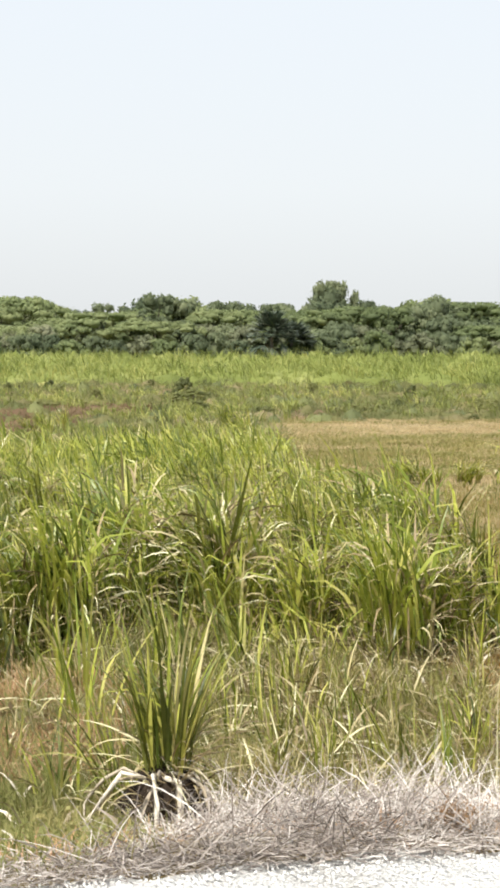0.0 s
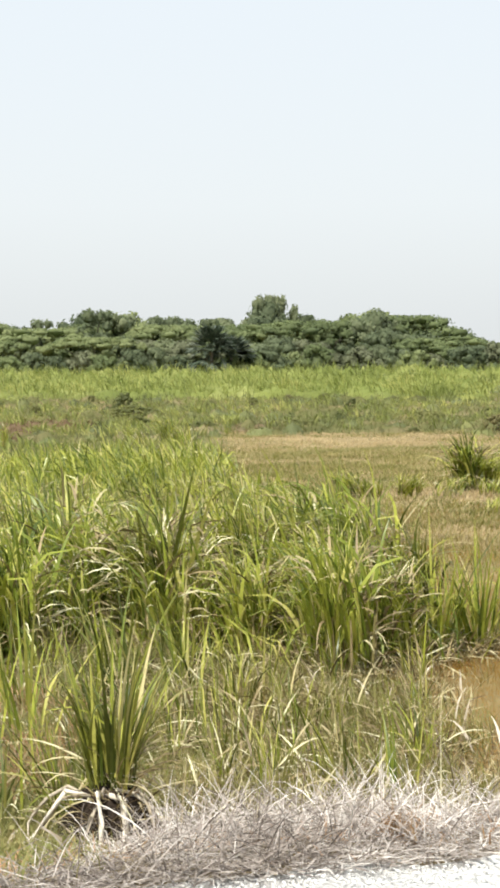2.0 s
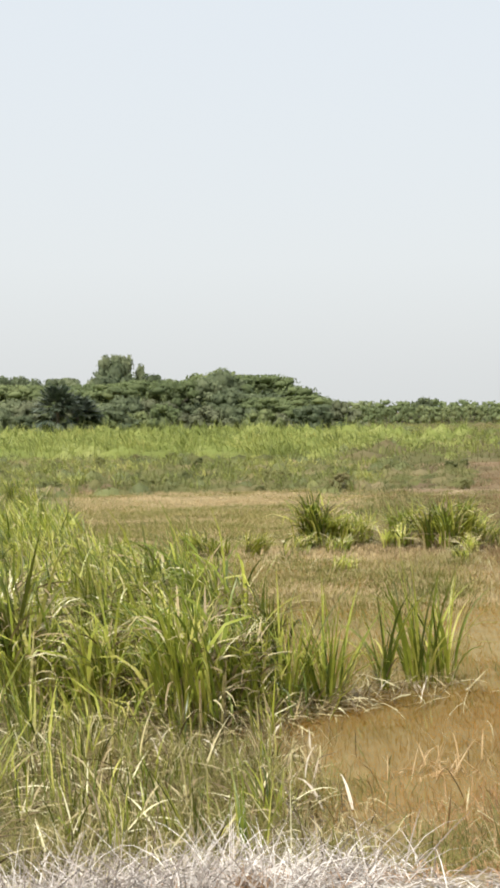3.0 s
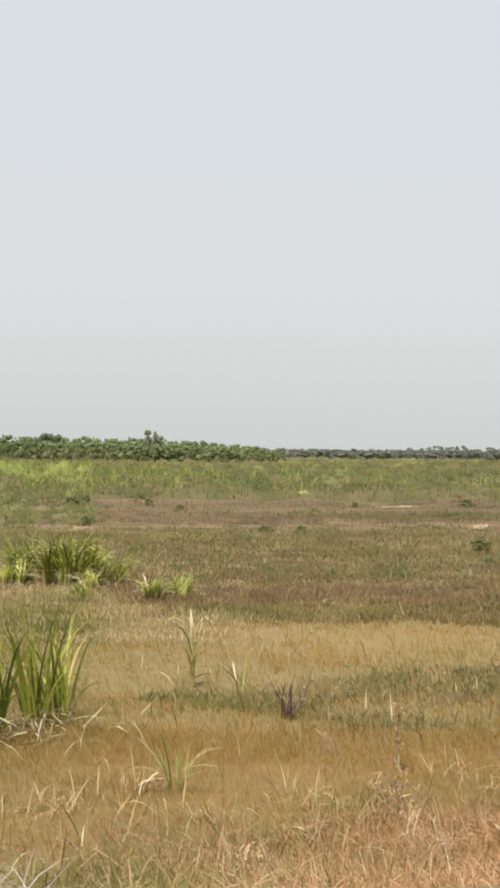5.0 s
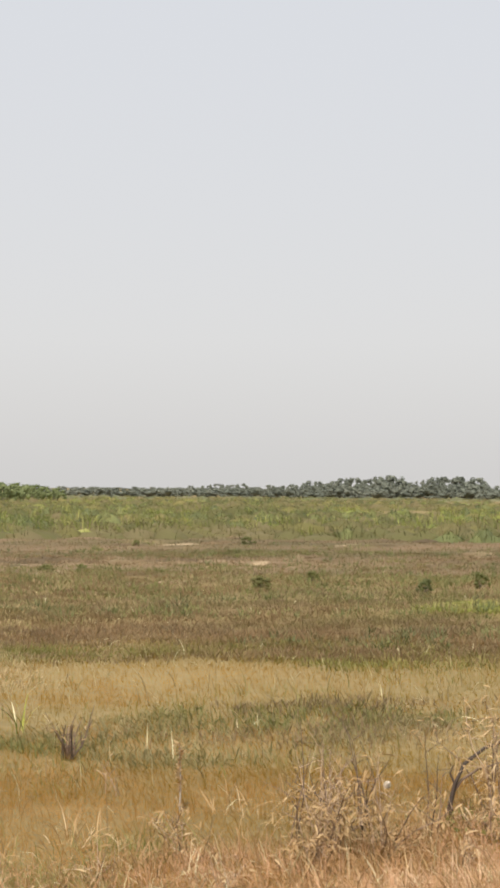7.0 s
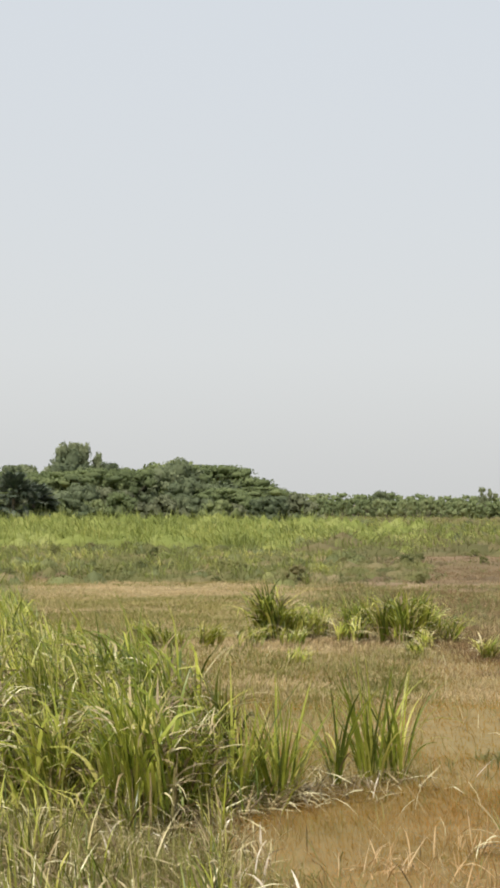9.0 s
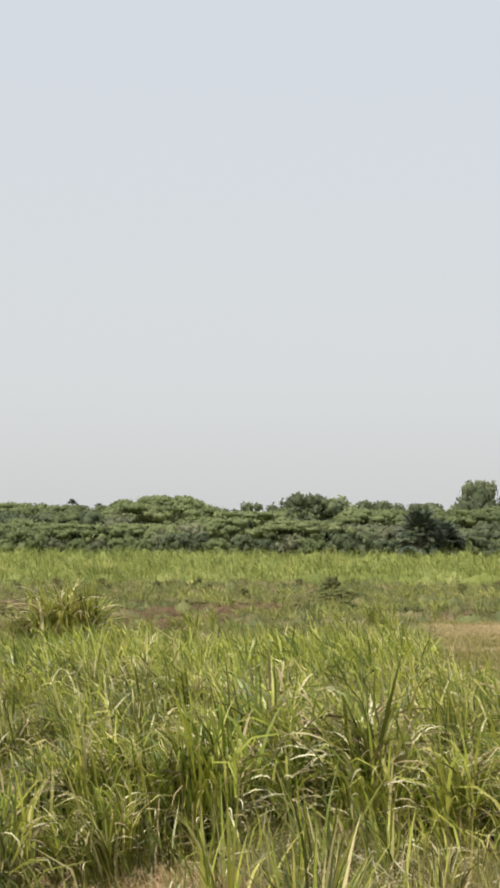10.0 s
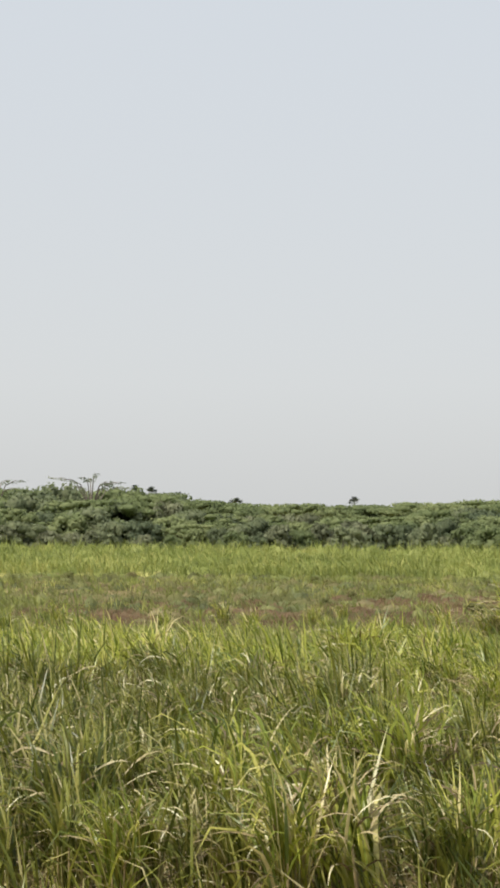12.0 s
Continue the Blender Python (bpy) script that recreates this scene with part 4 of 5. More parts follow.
# ---------------------------------------------------------------- dry grass
def build_grass():
    rng = np.random.default_rng(8)

    def spread(name, label, mat, n, near, far, left, right, test, length, width, lean=0.35, bend=0.6, segs=2):
        x, y = field(n, near, far, left, right, rng)
        k = (~in_cane(x, y)) & (y > road_edge(x) + 0.02) & test(x, y)
        blades(name, label, "grass", x[k], y[k], mat, rng, length, width, lean, bend, segs)

    # pale tan and golden sward between the cane and the weeds
    spread("tan_grass", "pale tan dry grass on the fallow field", M_TAN, 80000, 18, 56, -4, 42, lambda x, y: (patch_noise(x, y, 0.25, 1) > 0.30) & (x < 0.25 * y + 0.8 * rng.normal(size=len(x))), (0.08, 0.22), (0.008, 0.018), 0.95, segs=1)
    spread("golden_grass", "golden dry grass on the fallow field", M_GOLD, 120000, 12.5, 27, -2, 44, lambda x, y: (patch_noise(x, y, 0.3, 2) > 0.14) & (np.hypot(x, y) < 23.5 + 5 * patch_noise(x, y, 0.5, 6) + 1.2 * rng.normal(size=len(x))), (0.06, 0.17), (0.005, 0.011), 0.95, segs=1)
    spread("orange_grass", "fine orange dry grass beside the cane", M_ORANGE, 110000, 8, 26, -1, 44, lambda x, y: (patch_noise(x, y, 0.33, 3) > 0.44) & ((np.hypot(x, y) < 15) | (x < 8)), (0.07, 0.19), (0.004, 0.008), 0.95, segs=1)
    spread("orange_grass_near", "fine orange dry grass below the road bank", M_ORANGE, 80000, 8.2, 14, 5, 42, lambda x, y: x > 0.22 * (13.4 - y) + 0.9 + 0.35 * np.sin(3 * y) + 0.3 * rng.normal(size=len(x)), (0.06, 0.20), (0.003, 0.006), 0.9, segs=1)
    spread("meadow_green", "soft olive grass growing through the tan meadow", M_GREEN, 60000, 14, 40, -4, 15, lambda x, y: patch_noise(x * 0.5, y, 0.34, 9) > 0.30 + 0.016 * (y - 16), (0.08, 0.26), (0.007, 0.016), 0.5, segs=1)
    spread("green_sward", "thin green grass among the dry grass", M_GREEN, 90000, 8.5, 50, -4, 40, lambda x, y: (patch_noise(x, y, 0.42, 4) > 0.54 + 0.14 * (x > 3.5)) | (x < along(CANE_RIGHT, y) + 2.5), (0.08, 0.24), (0.006, 0.014), 0.5, segs=1)
    # stray stalks and blades standing out of the sward
    x, y = field(2200, 8.6, 26, -1, 42, rng)
    k = ~in_cane(x, y)
    x, y = x[k], y[k]
    half = len(x) // 4
    blades("stray_green_blades", "single green blades standing in the dry grass", "grass", x[:half], y[:half], M_GREEN, rng, (0.14, 0.34), (0.006, 0.012), 0.35, 0.9, 3)
    blades("stray_dry_stalks", "single pale dry stalks standing in the grass", "grass", x[half:], y[half:], M_DEAD, rng, (0.14, 0.40), (0.004, 0.010), 0.4, 0.9, 3)
    # verge of the road
    tangle = []
    x, y = scatter(31000, 1.7, 8.4, 5.5, 10.2, rng)
    k = (y > road_edge(x) + np.abs(rng.normal(0, 0.10, len(x)))) & (rng.random(len(x)) < np.clip((x - 1.8) / 2.6, 0, 1)) & (y < 9.6 + 0.2 * np.sin(3 * x))
    blades("reddish_verge_grass", "reddish dry grass on the road bank", "grass", x[k], y[k], M_PINK, rng, (0.08, 0.30), (0.003, 0.007), 0.55, 0.9, 2)
    x, y = scatter(22000, 1.1, 7.5, 6.8, 10.4, rng)
    k = patch_noise(x, y, 1.1, 19) + 0.1 * rng.normal(size=len(x)) > 0.40 + 0.05 * x
    blades("olive_verge_grass", "olive grass among the dry verge grass", "grass", x[k], y[k], M_GREEN, rng, (0.10, 0.28), (0.004, 0.008), 0.5, 0.9, 2)
    x, y = scatter(3000, 1.9, 9.5, 6.6, 9.8, rng)
    k = y > road_edge(x) + 0.15
    blades("tangled_dry_stalks", "bent pale stalks tangled in the verge grass", "grass", x[k], y[k], M_DEAD, rng, (0.12, 0.34), (0.003, 0.008), 0.9, 0.9, 4)
    for i in range(46):
        cx, cy = rng.uniform(2.2, 8.6), rng.uniform(7.4, 11.2)
        if cy < road_edge(cx) + 0.5:
            continue
        m = int(rng.integers(10, 34))
        x, y = cx + rng.normal(0, 0.16, m), cy + rng.normal(0, 0.12, m)
        az = rng.uniform(0, 6.28) + rng.normal(0, 1.8, m)
        tangle.append(ribbons(np.stack([x, y, ground_z(x, y)], 1), az, np.abs(rng.normal(0.75, 0.4, m)), rng.uniform(-0.4, 2.2, m), rng.uniform(0.09, 0.34, m), rng.uniform(0.005, 0.012, m), 5, rng.normal(0, 0.7, m), 2.2))
    tagged(new("dry_leaf_tangle", quads_mesh("dry_leaf_tangle", *join(tangle), M_TANGLE)), "tangles of long bent straw-coloured leaves in the verge grass", "grass", kind="stuff")
    x, y = scatter(22000, -2.7, -0.3, 5, 10, rng)
    k = (y > road_edge(x) + 0.06 + np.abs(rng.normal(0, 0.12, len(x)))) & (y < 8.2 + 0.5 * np.sin(2 * x)) & (rng.random(len(x)) < np.clip((-x - 0.1) / 0.9, 0, 1))
    blades("green_verge_grass", "short green creeping grass on the road bank", "grass", x[k], y[k], M_VERGE, rng, (0.05, 0.16), (0.004, 0.009), 0.6, 0.8, 2)
    x, y = scatter(14000, -2.7, -0.5, 7.0, 9.3, rng)
    k = patch_noise(x, y, 1.5, 28) + 0.1 * rng.normal(size=len(x)) > 0.3 + 0.25 * np.clip((y - 8.4) / 0.8, 0, 1)
    blades("fresh_bank_grass", "fresh green grass at the foot of the road bank", "grass", x[k], y[k], M_VERGE, rng, (0.08, 0.24), (0.004, 0.009), 0.5, 0.8, 2)
    x, y = scatter(6500, -2.9, -0.7, 8.4, 11.4, rng)
    k = (~in_cane(x, y)) & (patch_noise(x, y, 1.3, 27) > 0.56)
    blades("reddish_weed_grass", "reddish withered grass before the cane", "grass", x[k], y[k], M_PINK, rng, (0.12, 0.34), (0.004, 0.008), 0.35, 0.7, 3)
    # thin green and tan grass between bank and cane
    x, y = scatter(42000, -2.8, 2.6, 7.9, 13.2, rng)
    k = ~in_cane(x, y) & (rng.random(len(x)) < np.clip((1.8 - x) / 0.8, 0, 1))
    x, y = x[k], y[k]
    pick = patch_noise(x, y, 1.6, 12) + rng.normal(0, 0.15, len(x)) > 0.48 - 0.2 * (x < -0.6)
    left = pick & (x < -0.2 + 0.4 * rng.normal(size=len(x)))
    blades("fresh_grass_by_cane", "fresh green grass between bank and cane", "grass", x[left], y[left], M_VERGE, rng, (0.10, 0.30), (0.004, 0.009), 0.4, 0.7, 3)
    left = pick & ~left
    blades("green_grass_by_cane", "thin green grass between bank and cane", "grass", x[left], y[left], M_GREEN, rng, (0.10, 0.32), (0.004, 0.009), 0.4, 0.7, 3)
    blades("tan_grass_by_cane", "thin dull grass between bank and cane", "grass", x[~pick], y[~pick], M_WEED_GREY, rng, (0.08, 0.28), (0.003, 0.007), 0.5, 0.8, 2)
    # grey straw lying on the bank, loose and bent
    x, y = scatter(52000, -1.0, 2.9, 5.0, 9.0, rng)
    d = y - road_edge(x)
    deep = 2.3 + 0.35 * np.sin(4 * x) + 0.3 * np.sin(9 * x + 1) - 1.0 * np.clip((x - 0.3) / 1.2, 0, 1.2)
    left = np.where(d < 0.35, np.clip((x + 0.75) / 0.35, 0, 1), np.clip((x + 0.42) / 0.5, 0, 1))
    thin = 0.45 + 0.55 * (patch_noise(x, y, 2.2, 31) > 0.36)
    k = (d > 0.02 + np.abs(rng.normal(0, 0.05, len(x)))) & (d < deep + 0.25 * rng.normal(size=len(x))) & (rng.random(len(x)) < left * np.clip((1.5 - x) / 0.4, 0, 1) * thin) & (((x + 0.42) / 0.42) ** 2 + ((y - 7.5) / 0.62) ** 2 > 1)
    x, y, d = x[k], y[k], d[k]
    n = len(x)
    long = rng.random(n) < 0.22
    heap = 0.09 * rng.random(n) * (0.3 + patch_noise(x, y, 2.6, 3)) * np.clip(d / 0.6, 0, 1)
    v, f = ribbons(np.stack([x, y, ground_z(x, y) + heap], 1), rng.uniform(0, 6.28, n), np.where(long, rng.uniform(0.5, 1.3, n), np.abs(rng.normal(1.35, 0.2, n))), np.where(long, rng.uniform(0.2, 1.3, n), rng.uniform(-0.3, 0.7, n)),
                   np.where(long, rng.uniform(0.16, 0.42, n), rng.uniform(0.05, 0.18, n)), rng.uniform(0.0025, 0.0055, n), 4, rng.normal(0, 0.8, n))
    tagged(new("grey_straw", quads_mesh("grey_straw", v, f, M_STRAW)), "tangled grey straw lying on the road bank", "straw", kind="stuff")
    x = rng.uniform(-1.6, 2.6, 9000)
    y = road_edge(x) + np.abs(rng.normal(0, 0.22, 9000)) - 0.05
    n = len(x)
    v, f = ribbons(np.stack([x, y, ground_z(x, y) + rng.uniform(0.0, 0.03, n)], 1), rng.uniform(0, 6.28, n), rng.uniform(1.2, 1.6, n), rng.uniform(-0.2, 0.4, n), rng.uniform(0.03, 0.10, n), rng.uniform(0.003, 0.007, n), 2, rng.normal(0, 0.8, n))
    tagged(new("road_edge_chaff", quads_mesh("road_edge_chaff", v, f, M_STRAW)), "short grey chaff lying along the road edge", "straw", kind="stuff")
    # tan and reddish scraps between the straw
    x, y = scatter(9000, -0.9, 2.2, 5.2, 8.4, rng)
    k = (y > road_edge(x) + 0.05) & (patch_noise(x, y, 2.0, 37) > 0.45)
    blades("tan_bank_scraps", "tan and reddish scraps of dry grass on the bank", "straw", x[k], y[k], M_PINK, rng, (0.04, 0.13), (0.004, 0.009), 1.0, 0.6, 2)
    # upright dry stems out of the straw and the trampled ground behind it
    n = 700
    x = rng.uniform(-1.5, 1.8, n); y = road_edge(x) + rng.uniform(1.0, 6.4, n) ** 1.0
    k = ~in_cane(x, y) & (x > -0.2 - 0.35 * (y - 6.5) * (y > 6.5)) & (x < 1.5 + 0.05 * (y - 8))
    x, y = x[k], y[k]
    n = len(x)
    v, f = ribbons(np.stack([x, y, ground_z(x, y)], 1), rng.uniform(0, 6.28, n), np.abs(rng.normal(0.4, 0.25, n)), rng.uniform(0, 1.0, n), rng.uniform(0.18, 0.52, n), rng.uniform(0.004, 0.008, n), 4)
    tagged(new("dry_stems", quads_mesh("dry_stems", v, f, M_DEAD)), "thin upright dry stems rising from the straw", "straw", kind="stuff")
    # broad bleached leaves, some standing like stubs
    n = 150
    x = rng.uniform(-1.3, 1.9, n); y = road_edge(x) + rng.uniform(1.6, 6.8, n)
    v, f = ribbons(np.stack([x, y, ground_z(x, y)], 1), rng.uniform(0, 6.28, n), np.abs(rng.normal(0.5, 0.4, n)), rng.uniform(0.0, 1.8, n), rng.uniform(0.12, 0.34, n), rng.uniform(0.014, 0.03, n), 5, rng.normal(0, 0.8, n), 2.5)
    tagged(new("bleached_leaves", quads_mesh("bleached_leaves", v, f, M_ROOT)), "bleached broad dead leaves among the trampled cane", "leaf litter", kind="stuff")
    n = 26
    x, y = 3.0 + 0.45 * rng.normal(size=n), 13.55 + 0.16 * rng.normal(size=n)
    v, f = ribbons(np.stack([x, y, ground_z(x, y)], 1), rng.uniform(0, 6.28, n), rng.uniform(0.2, 1.2, n), rng.uniform(0.0, 1.4, n), rng.uniform(0.10, 0.26, n), rng.uniform(0.014, 0.028, n), 5, rng.normal(0, 0.8, n), 2.5)
    tagged(new("broken_leaves", quads_mesh("broken_leaves", v, f, M_ROOT)), "broken bleached leaves at the foot of the last clumps", "leaf litter", kind="stuff")
    # reddish-brown trash on the ground before the stand
    x, y = scatter(11000, -2.4, 1.9, 8.0, 12.8, rng)
    k = ~in_cane(x, y) & (patch_noise(x, y, 1.4, 39) > 0.44 - 0.12 * (x < -0.7))
    blades("brown_ground_trash", "brown cane trash on the ground before the stand", "leaf litter", x[k], y[k], M_DEAD, rng, (0.08, 0.26), (0.006, 0.016), 1.1, 0.7, 2)


build_grass()

# ---------------------------------------------------------------- sugar cane
def shoot_leaves(rng, shoots, radius, tall, wind=0.5, per=(6, 9)):
    """Places and bends of the leaves of one clump; wind leans them to one side."""
    base, az, lean, bend, ln, w = [], [], [], [], [], []
    for _ in range(shoots):
        a, r = rng.uniform(0, 6.28), radius * math.sqrt(rng.random())
        px, py = r * math.cos(a), r * math.sin(a)
        k = int(rng.integers(*per))
        for j in range(k):
            h = tall * rng.uniform(0.0, 0.38)
            base.append((px + 0.02 * rng.normal(), py + 0.02 * rng.normal(), h))
            az.append(math.pi + rng.normal(0, 0.45) if rng.random() < wind else rng.uniform(0, 6.28))
            lean.append(abs(rng.normal(0.22, 0.14)))
            bend.append(rng.uniform(0.05, 0.7) if rng.random() < 0.5 else rng.uniform(1.3, 3.2))
            ln.append(max(0.25, (tall - h) * rng.uniform(0.55, 1.12)))
            w.append(rng.uniform(0.017, 0.036))
    return np.array(base), np.array(az), np.array(lean), np.array(bend), np.array(ln), np.array(w)


def dead_leaf_set(rng, n, radius, size=1.0):
    a = rng.uniform(0, 6.28, n)
    base = np.stack([radius * 0.7 * np.cos(a), radius * 0.7 * np.sin(a), rng.uniform(0.02, 0.72, n) * size], 1)
    return base, a + rng.normal(0, 0.6, n), rng.uniform(0.5, 1.3, n), rng.uniform(0.6, 1.9, n), rng.uniform(0.18, 0.45, n) * size, rng.uniform(0.010, 0.022, n)


def clump_arrays(seed, shoots, radius, tall, dead, wind=0.62, segs=5):
    """Leaves, dead leaves and stems of one clump, as arrays."""
    rng = np.random.default_rng(seed)
    b, az, lean, bend, ln, w = shoot_leaves(rng, shoots, radius, tall, wind)
    green = ribbons(b, az, lean, bend, ln, w, segs, rng.normal(0, 0.7, len(b)), 3.0)
    dry = ribbons(*dead_leaf_set(rng, dead, radius), 4, rng.normal(0, 0.8, dead))
    stems = join([tube([(p[0], p[1], -0.03), (p[0] * 1.1, p[1] * 1.1, 0.16), (p[0] * 1.2, p[1] * 1.2, tall * 0.38)], [0.012, 0.011, 0.006], 5) for p in b[::9]])
    return green, dry, stems


KINDS = []


def make_cane_clump(arrays, leaf=None):
    root = thing("cane_clump", "green sugar cane clump with drooping leaves and a dead tan skirt", "sugar cane", "sugar cane clumps of the stand")
    green, dry, stems = arrays
    part("green_leaves", quads_mesh("green_leaves", *green, leaf or M_CANE), root, kind="stuff")
    part("dead_leaves", quads_mesh("dead_leaves", *dry, M_DEAD), root, "curled tan dead leaves", "stuff")
    part("culm", quads_mesh("culm", *stems, M_STEM), root, "jointed tan cane culms", "stuff")
    return root


def build_stand():
    rng = np.random.default_rng(17)
    arrays = [clump_arrays(100 + i, int(rng.integers(10, 15)), rng.uniform(0.16, 0.26), rng.uniform(0.85, 1.25), 66 if i < 6 else 24) for i in range(9)]
    kinds = [make_cane_clump(a, M_CANE_DARK if i > 5 else M_CANE) for i, a in enumerate(arrays)]
    KINDS.extend(kinds)
    for i, k in enumerate(kinds):
        k.matrix_basis = pose(-12.5 - 0.6 * i, 12 + 0.7 * i, 0)
    spots = []
    # rows of planted cane running with the road, patchy
    for row in range(30):
        for col in range(60):
            y = 9.2 + row * 0.52 + rng.normal(0, 0.16)
            x = 2.6 - col * 0.44 + rng.normal(0, 0.16) + 0.05 * row
            b = math.degrees(math.atan2(-x, y))
            if -14 < b < 34 and math.hypot(x, y) < 22 and in_cane(x, y) and patch_noise(x, y, 1.0, 5) > 0.34 - 0.16 * (y < 16.5) * (b < 12) - 0.05 * (b > 9):
                spots.append((x, y))
    spots.sort(key=lambda p: math.hypot(*p))
    far, dark = ([], [], []), ([], [], [])
    for i, (x, y) in enumerate(spots):
        s = rng.uniform(0.8, 1.1) * (0.55 + 0.78 * float(patch_noise(x, y, 1.7, 21))) * (1.2 if y < 16.5 and x > -1.5 else 1.0)
        # more dark-leaved clumps to the left: the stand's inner shade, put into colour
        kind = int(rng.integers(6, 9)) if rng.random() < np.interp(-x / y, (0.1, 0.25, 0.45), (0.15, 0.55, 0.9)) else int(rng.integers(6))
        turn = rng.uniform(-50, 50)
        if i < 260:
            ob = copy_thing(kinds[kind], pose(x, y, float(ground_z(x, y)), rng.normal(0, 4), rng.normal(0, 4), turn))
            ob.scale = (s, s, s * rng.uniform(0.9, 1.05))
        else:
            c, q = math.cos(radians(turn)), math.sin(radians(turn))
            for store, (v, f) in zip((dark[0] if kind > 5 else far[0], far[1], far[2]), arrays[kind]):
                store.append((np.stack([v[:, 0] * c - v[:, 1] * q, v[:, 0] * q + v[:, 1] * c, v[:, 2]], 1) * s + (x, y, 0), f))
    for i in range(90):
        r, b = rng.uniform(24, 44), radians(rng.uniform(0, 34))
        x, y, s = -r * math.sin(b), r * math.cos(b), rng.uniform(0.45, 0.95)
        for store, (v, f) in zip(far, arrays[int(rng.integers(len(kinds)))]):
            store.append((v * s + (x, y, 0), f))
    for name, label, store, mat in (("cane_stand", "green sugar cane standing in rows behind the first clumps", far[0], M_CANE),
                                    ("dark_cane_stand", "sugar cane darkened for shade in the thick of the field", dark[0], M_CANE_DARK),
                                    ("cane_stand_dead_leaves", "dead tan leaves hanging in the cane stand", far[1], M_DEAD), ("cane_stand_stems", "cane stems of the stand", far[2], M_STEM)):
        if store:
            tagged(new(name, quads_mesh(name, *join(store), mat)), label, "sugar cane", kind="stuff")
    # the cane behind, too dense to count
    x, y = field(62000, 21.5, 38, -6, 36, rng)
    x = -x
    k = in_cane(x, y) & (patch_noise(x, y, 1.1, 14) > 0.40)
    gap = in_cane(x, y) & ~k & (rng.random(len(x)) < 0.8)
    gx, gy = x[gap], y[gap]
    x, y = x[k], y[k]
    n = len(x)
    az = np.where(rng.random(n) < 0.7, math.pi + rng.normal(0, 0.5, n), rng.uniform(0, 6.28, n))
    tall = (0.55 + 0.75 * patch_noise(x, y, 0.9, 15)) * np.interp(np.hypot(x, y), (21, 30, 37), (1.0, 0.7, 0.6))
    v, f = ribbons(np.stack([x, y, rng.uniform(0, 0.3, n)], 1), az, np.abs(rng.normal(0.22, 0.13, n)), np.where(rng.random(n) < 0.42, rng.uniform(0.1, 0.9, n), rng.uniform(1.2, 3.0, n)),
                   tall * rng.uniform(0.6, 1.15, n), rng.uniform(0.024, 0.05, n), 3, rng.normal(0, 0.7, n))
    tagged(new("cane_field", quads_mesh("cane_field", v, f, M_CANE)), "dense green sugar cane bending in the wind", "sugar cane", kind="stuff")
    # leaf colour darkened as the shade in the gaps
    blades("cane_undergrowth", "short cane leaves darkened for shade in the gaps of the field", "sugar cane", gx, gy, M_CANE_DARK, rng, (0.2, 0.5), (0.02, 0.045), 0.4, 0.9, 2)
    x, y = field(21000, 9, 23, -12, 36, rng)
    x = -x
    k = in_cane(x, y + 0.3) & (patch_noise(x, y, 1.3, 51) > 0.25)
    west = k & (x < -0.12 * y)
    # darker leaf colour in place of shade low in the stand
    blades("cane_low_leaves", "short cane leaves darkened for shade at the foot of the stand", "sugar cane", x[west], y[west], M_CANE_DARK, rng, (0.25, 0.75), (0.012, 0.028), 0.3, 0.9, 2, 0.6)
    east = k & (x >= -0.12 * y)
    blades("cane_foot_leaves", "short green cane leaves filling the foot of the stand", "sugar cane", x[east], y[east], M_CANE, rng, (0.25, 0.75), (0.012, 0.028), 0.3, 0.9, 2, 0.6)
    # fallen leaves and trash under the stand
    x, y = field(34000, 8.3, 26, -12, 36, rng)
    x = -x
    edge = (in_cane(x, y + 0.5) & (y < 24)) | ((y > 8.3) & (y < 13) & (x > -2) & (x < 1.6) & (rng.random(len(x)) < 0.6))
    edge &= (x > -0.13 * y) | (rng.random(len(x)) < 0.35)
    x, y = x[edge], y[edge]
    a, r = rng.uniform(0, 6.28, 620), np.abs(rng.normal(0, 0.45, 620))
    x, y = np.concatenate([x, 2.3 + 1.6 * r * np.cos(a)]), np.concatenate([y, 13.15 + 0.5 * r * np.sin(a) + 0.1 * np.cos(a)])
    n = len(x)
    v, f = ribbons(np.stack([x, y, ground_z(x, y) + rng.uniform(0.0, 0.10, n)], 1), rng.uniform(0, 6.28, n), rng.uniform(0.8, 1.6, n), rng.uniform(-0.2, 1.2, n), rng.uniform(0.12, 0.42, n), rng.uniform(0.008, 0.02, n), 2, rng.normal(0, 1.0, n))
    tagged(new("cane_trash", quads_mesh("cane_trash", v, f, M_DEAD)), "dead cane leaves lying under the stand", "leaf litter", kind="stuff")


build_stand()

LEAF_SHAPES, PALE_SHAPES, DEAD_SHAPES = [], [], []


def leaf_shapes():
    for i in range(14):
        bend = (0.1, 0.3, 0.5, 0.25, 0.8, 1.2, 1.9)[i % 7]
        lean = (0.08, 0.16, 0.26, 0.38, 0.2)[i % 5]
        LEAF_SHAPES.append(quads_mesh("leaf", *ribbons([(0, 0, 0)], 0.0, lean, bend, 1.0, 0.032 if i % 2 else 0.042, 7, 0.5 * math.sin(i * 2.1)), M_CANE_DARK))
    for me in LEAF_SHAPES:
        pale = me.copy()
        pale.materials[0] = M_CANE
        PALE_SHAPES.append(pale)
    for i in range(9):
        DEAD_SHAPES.append(quads_mesh("dead_leaf", *ribbons([(0, 0, 0)], 0.0, 0.5 + 0.12 * i, 0.5 + 0.22 * (i % 5), 1.0, 0.034, 6, 0.8 * math.sin(i * 1.7)), M_DEAD))


leaf_shapes()


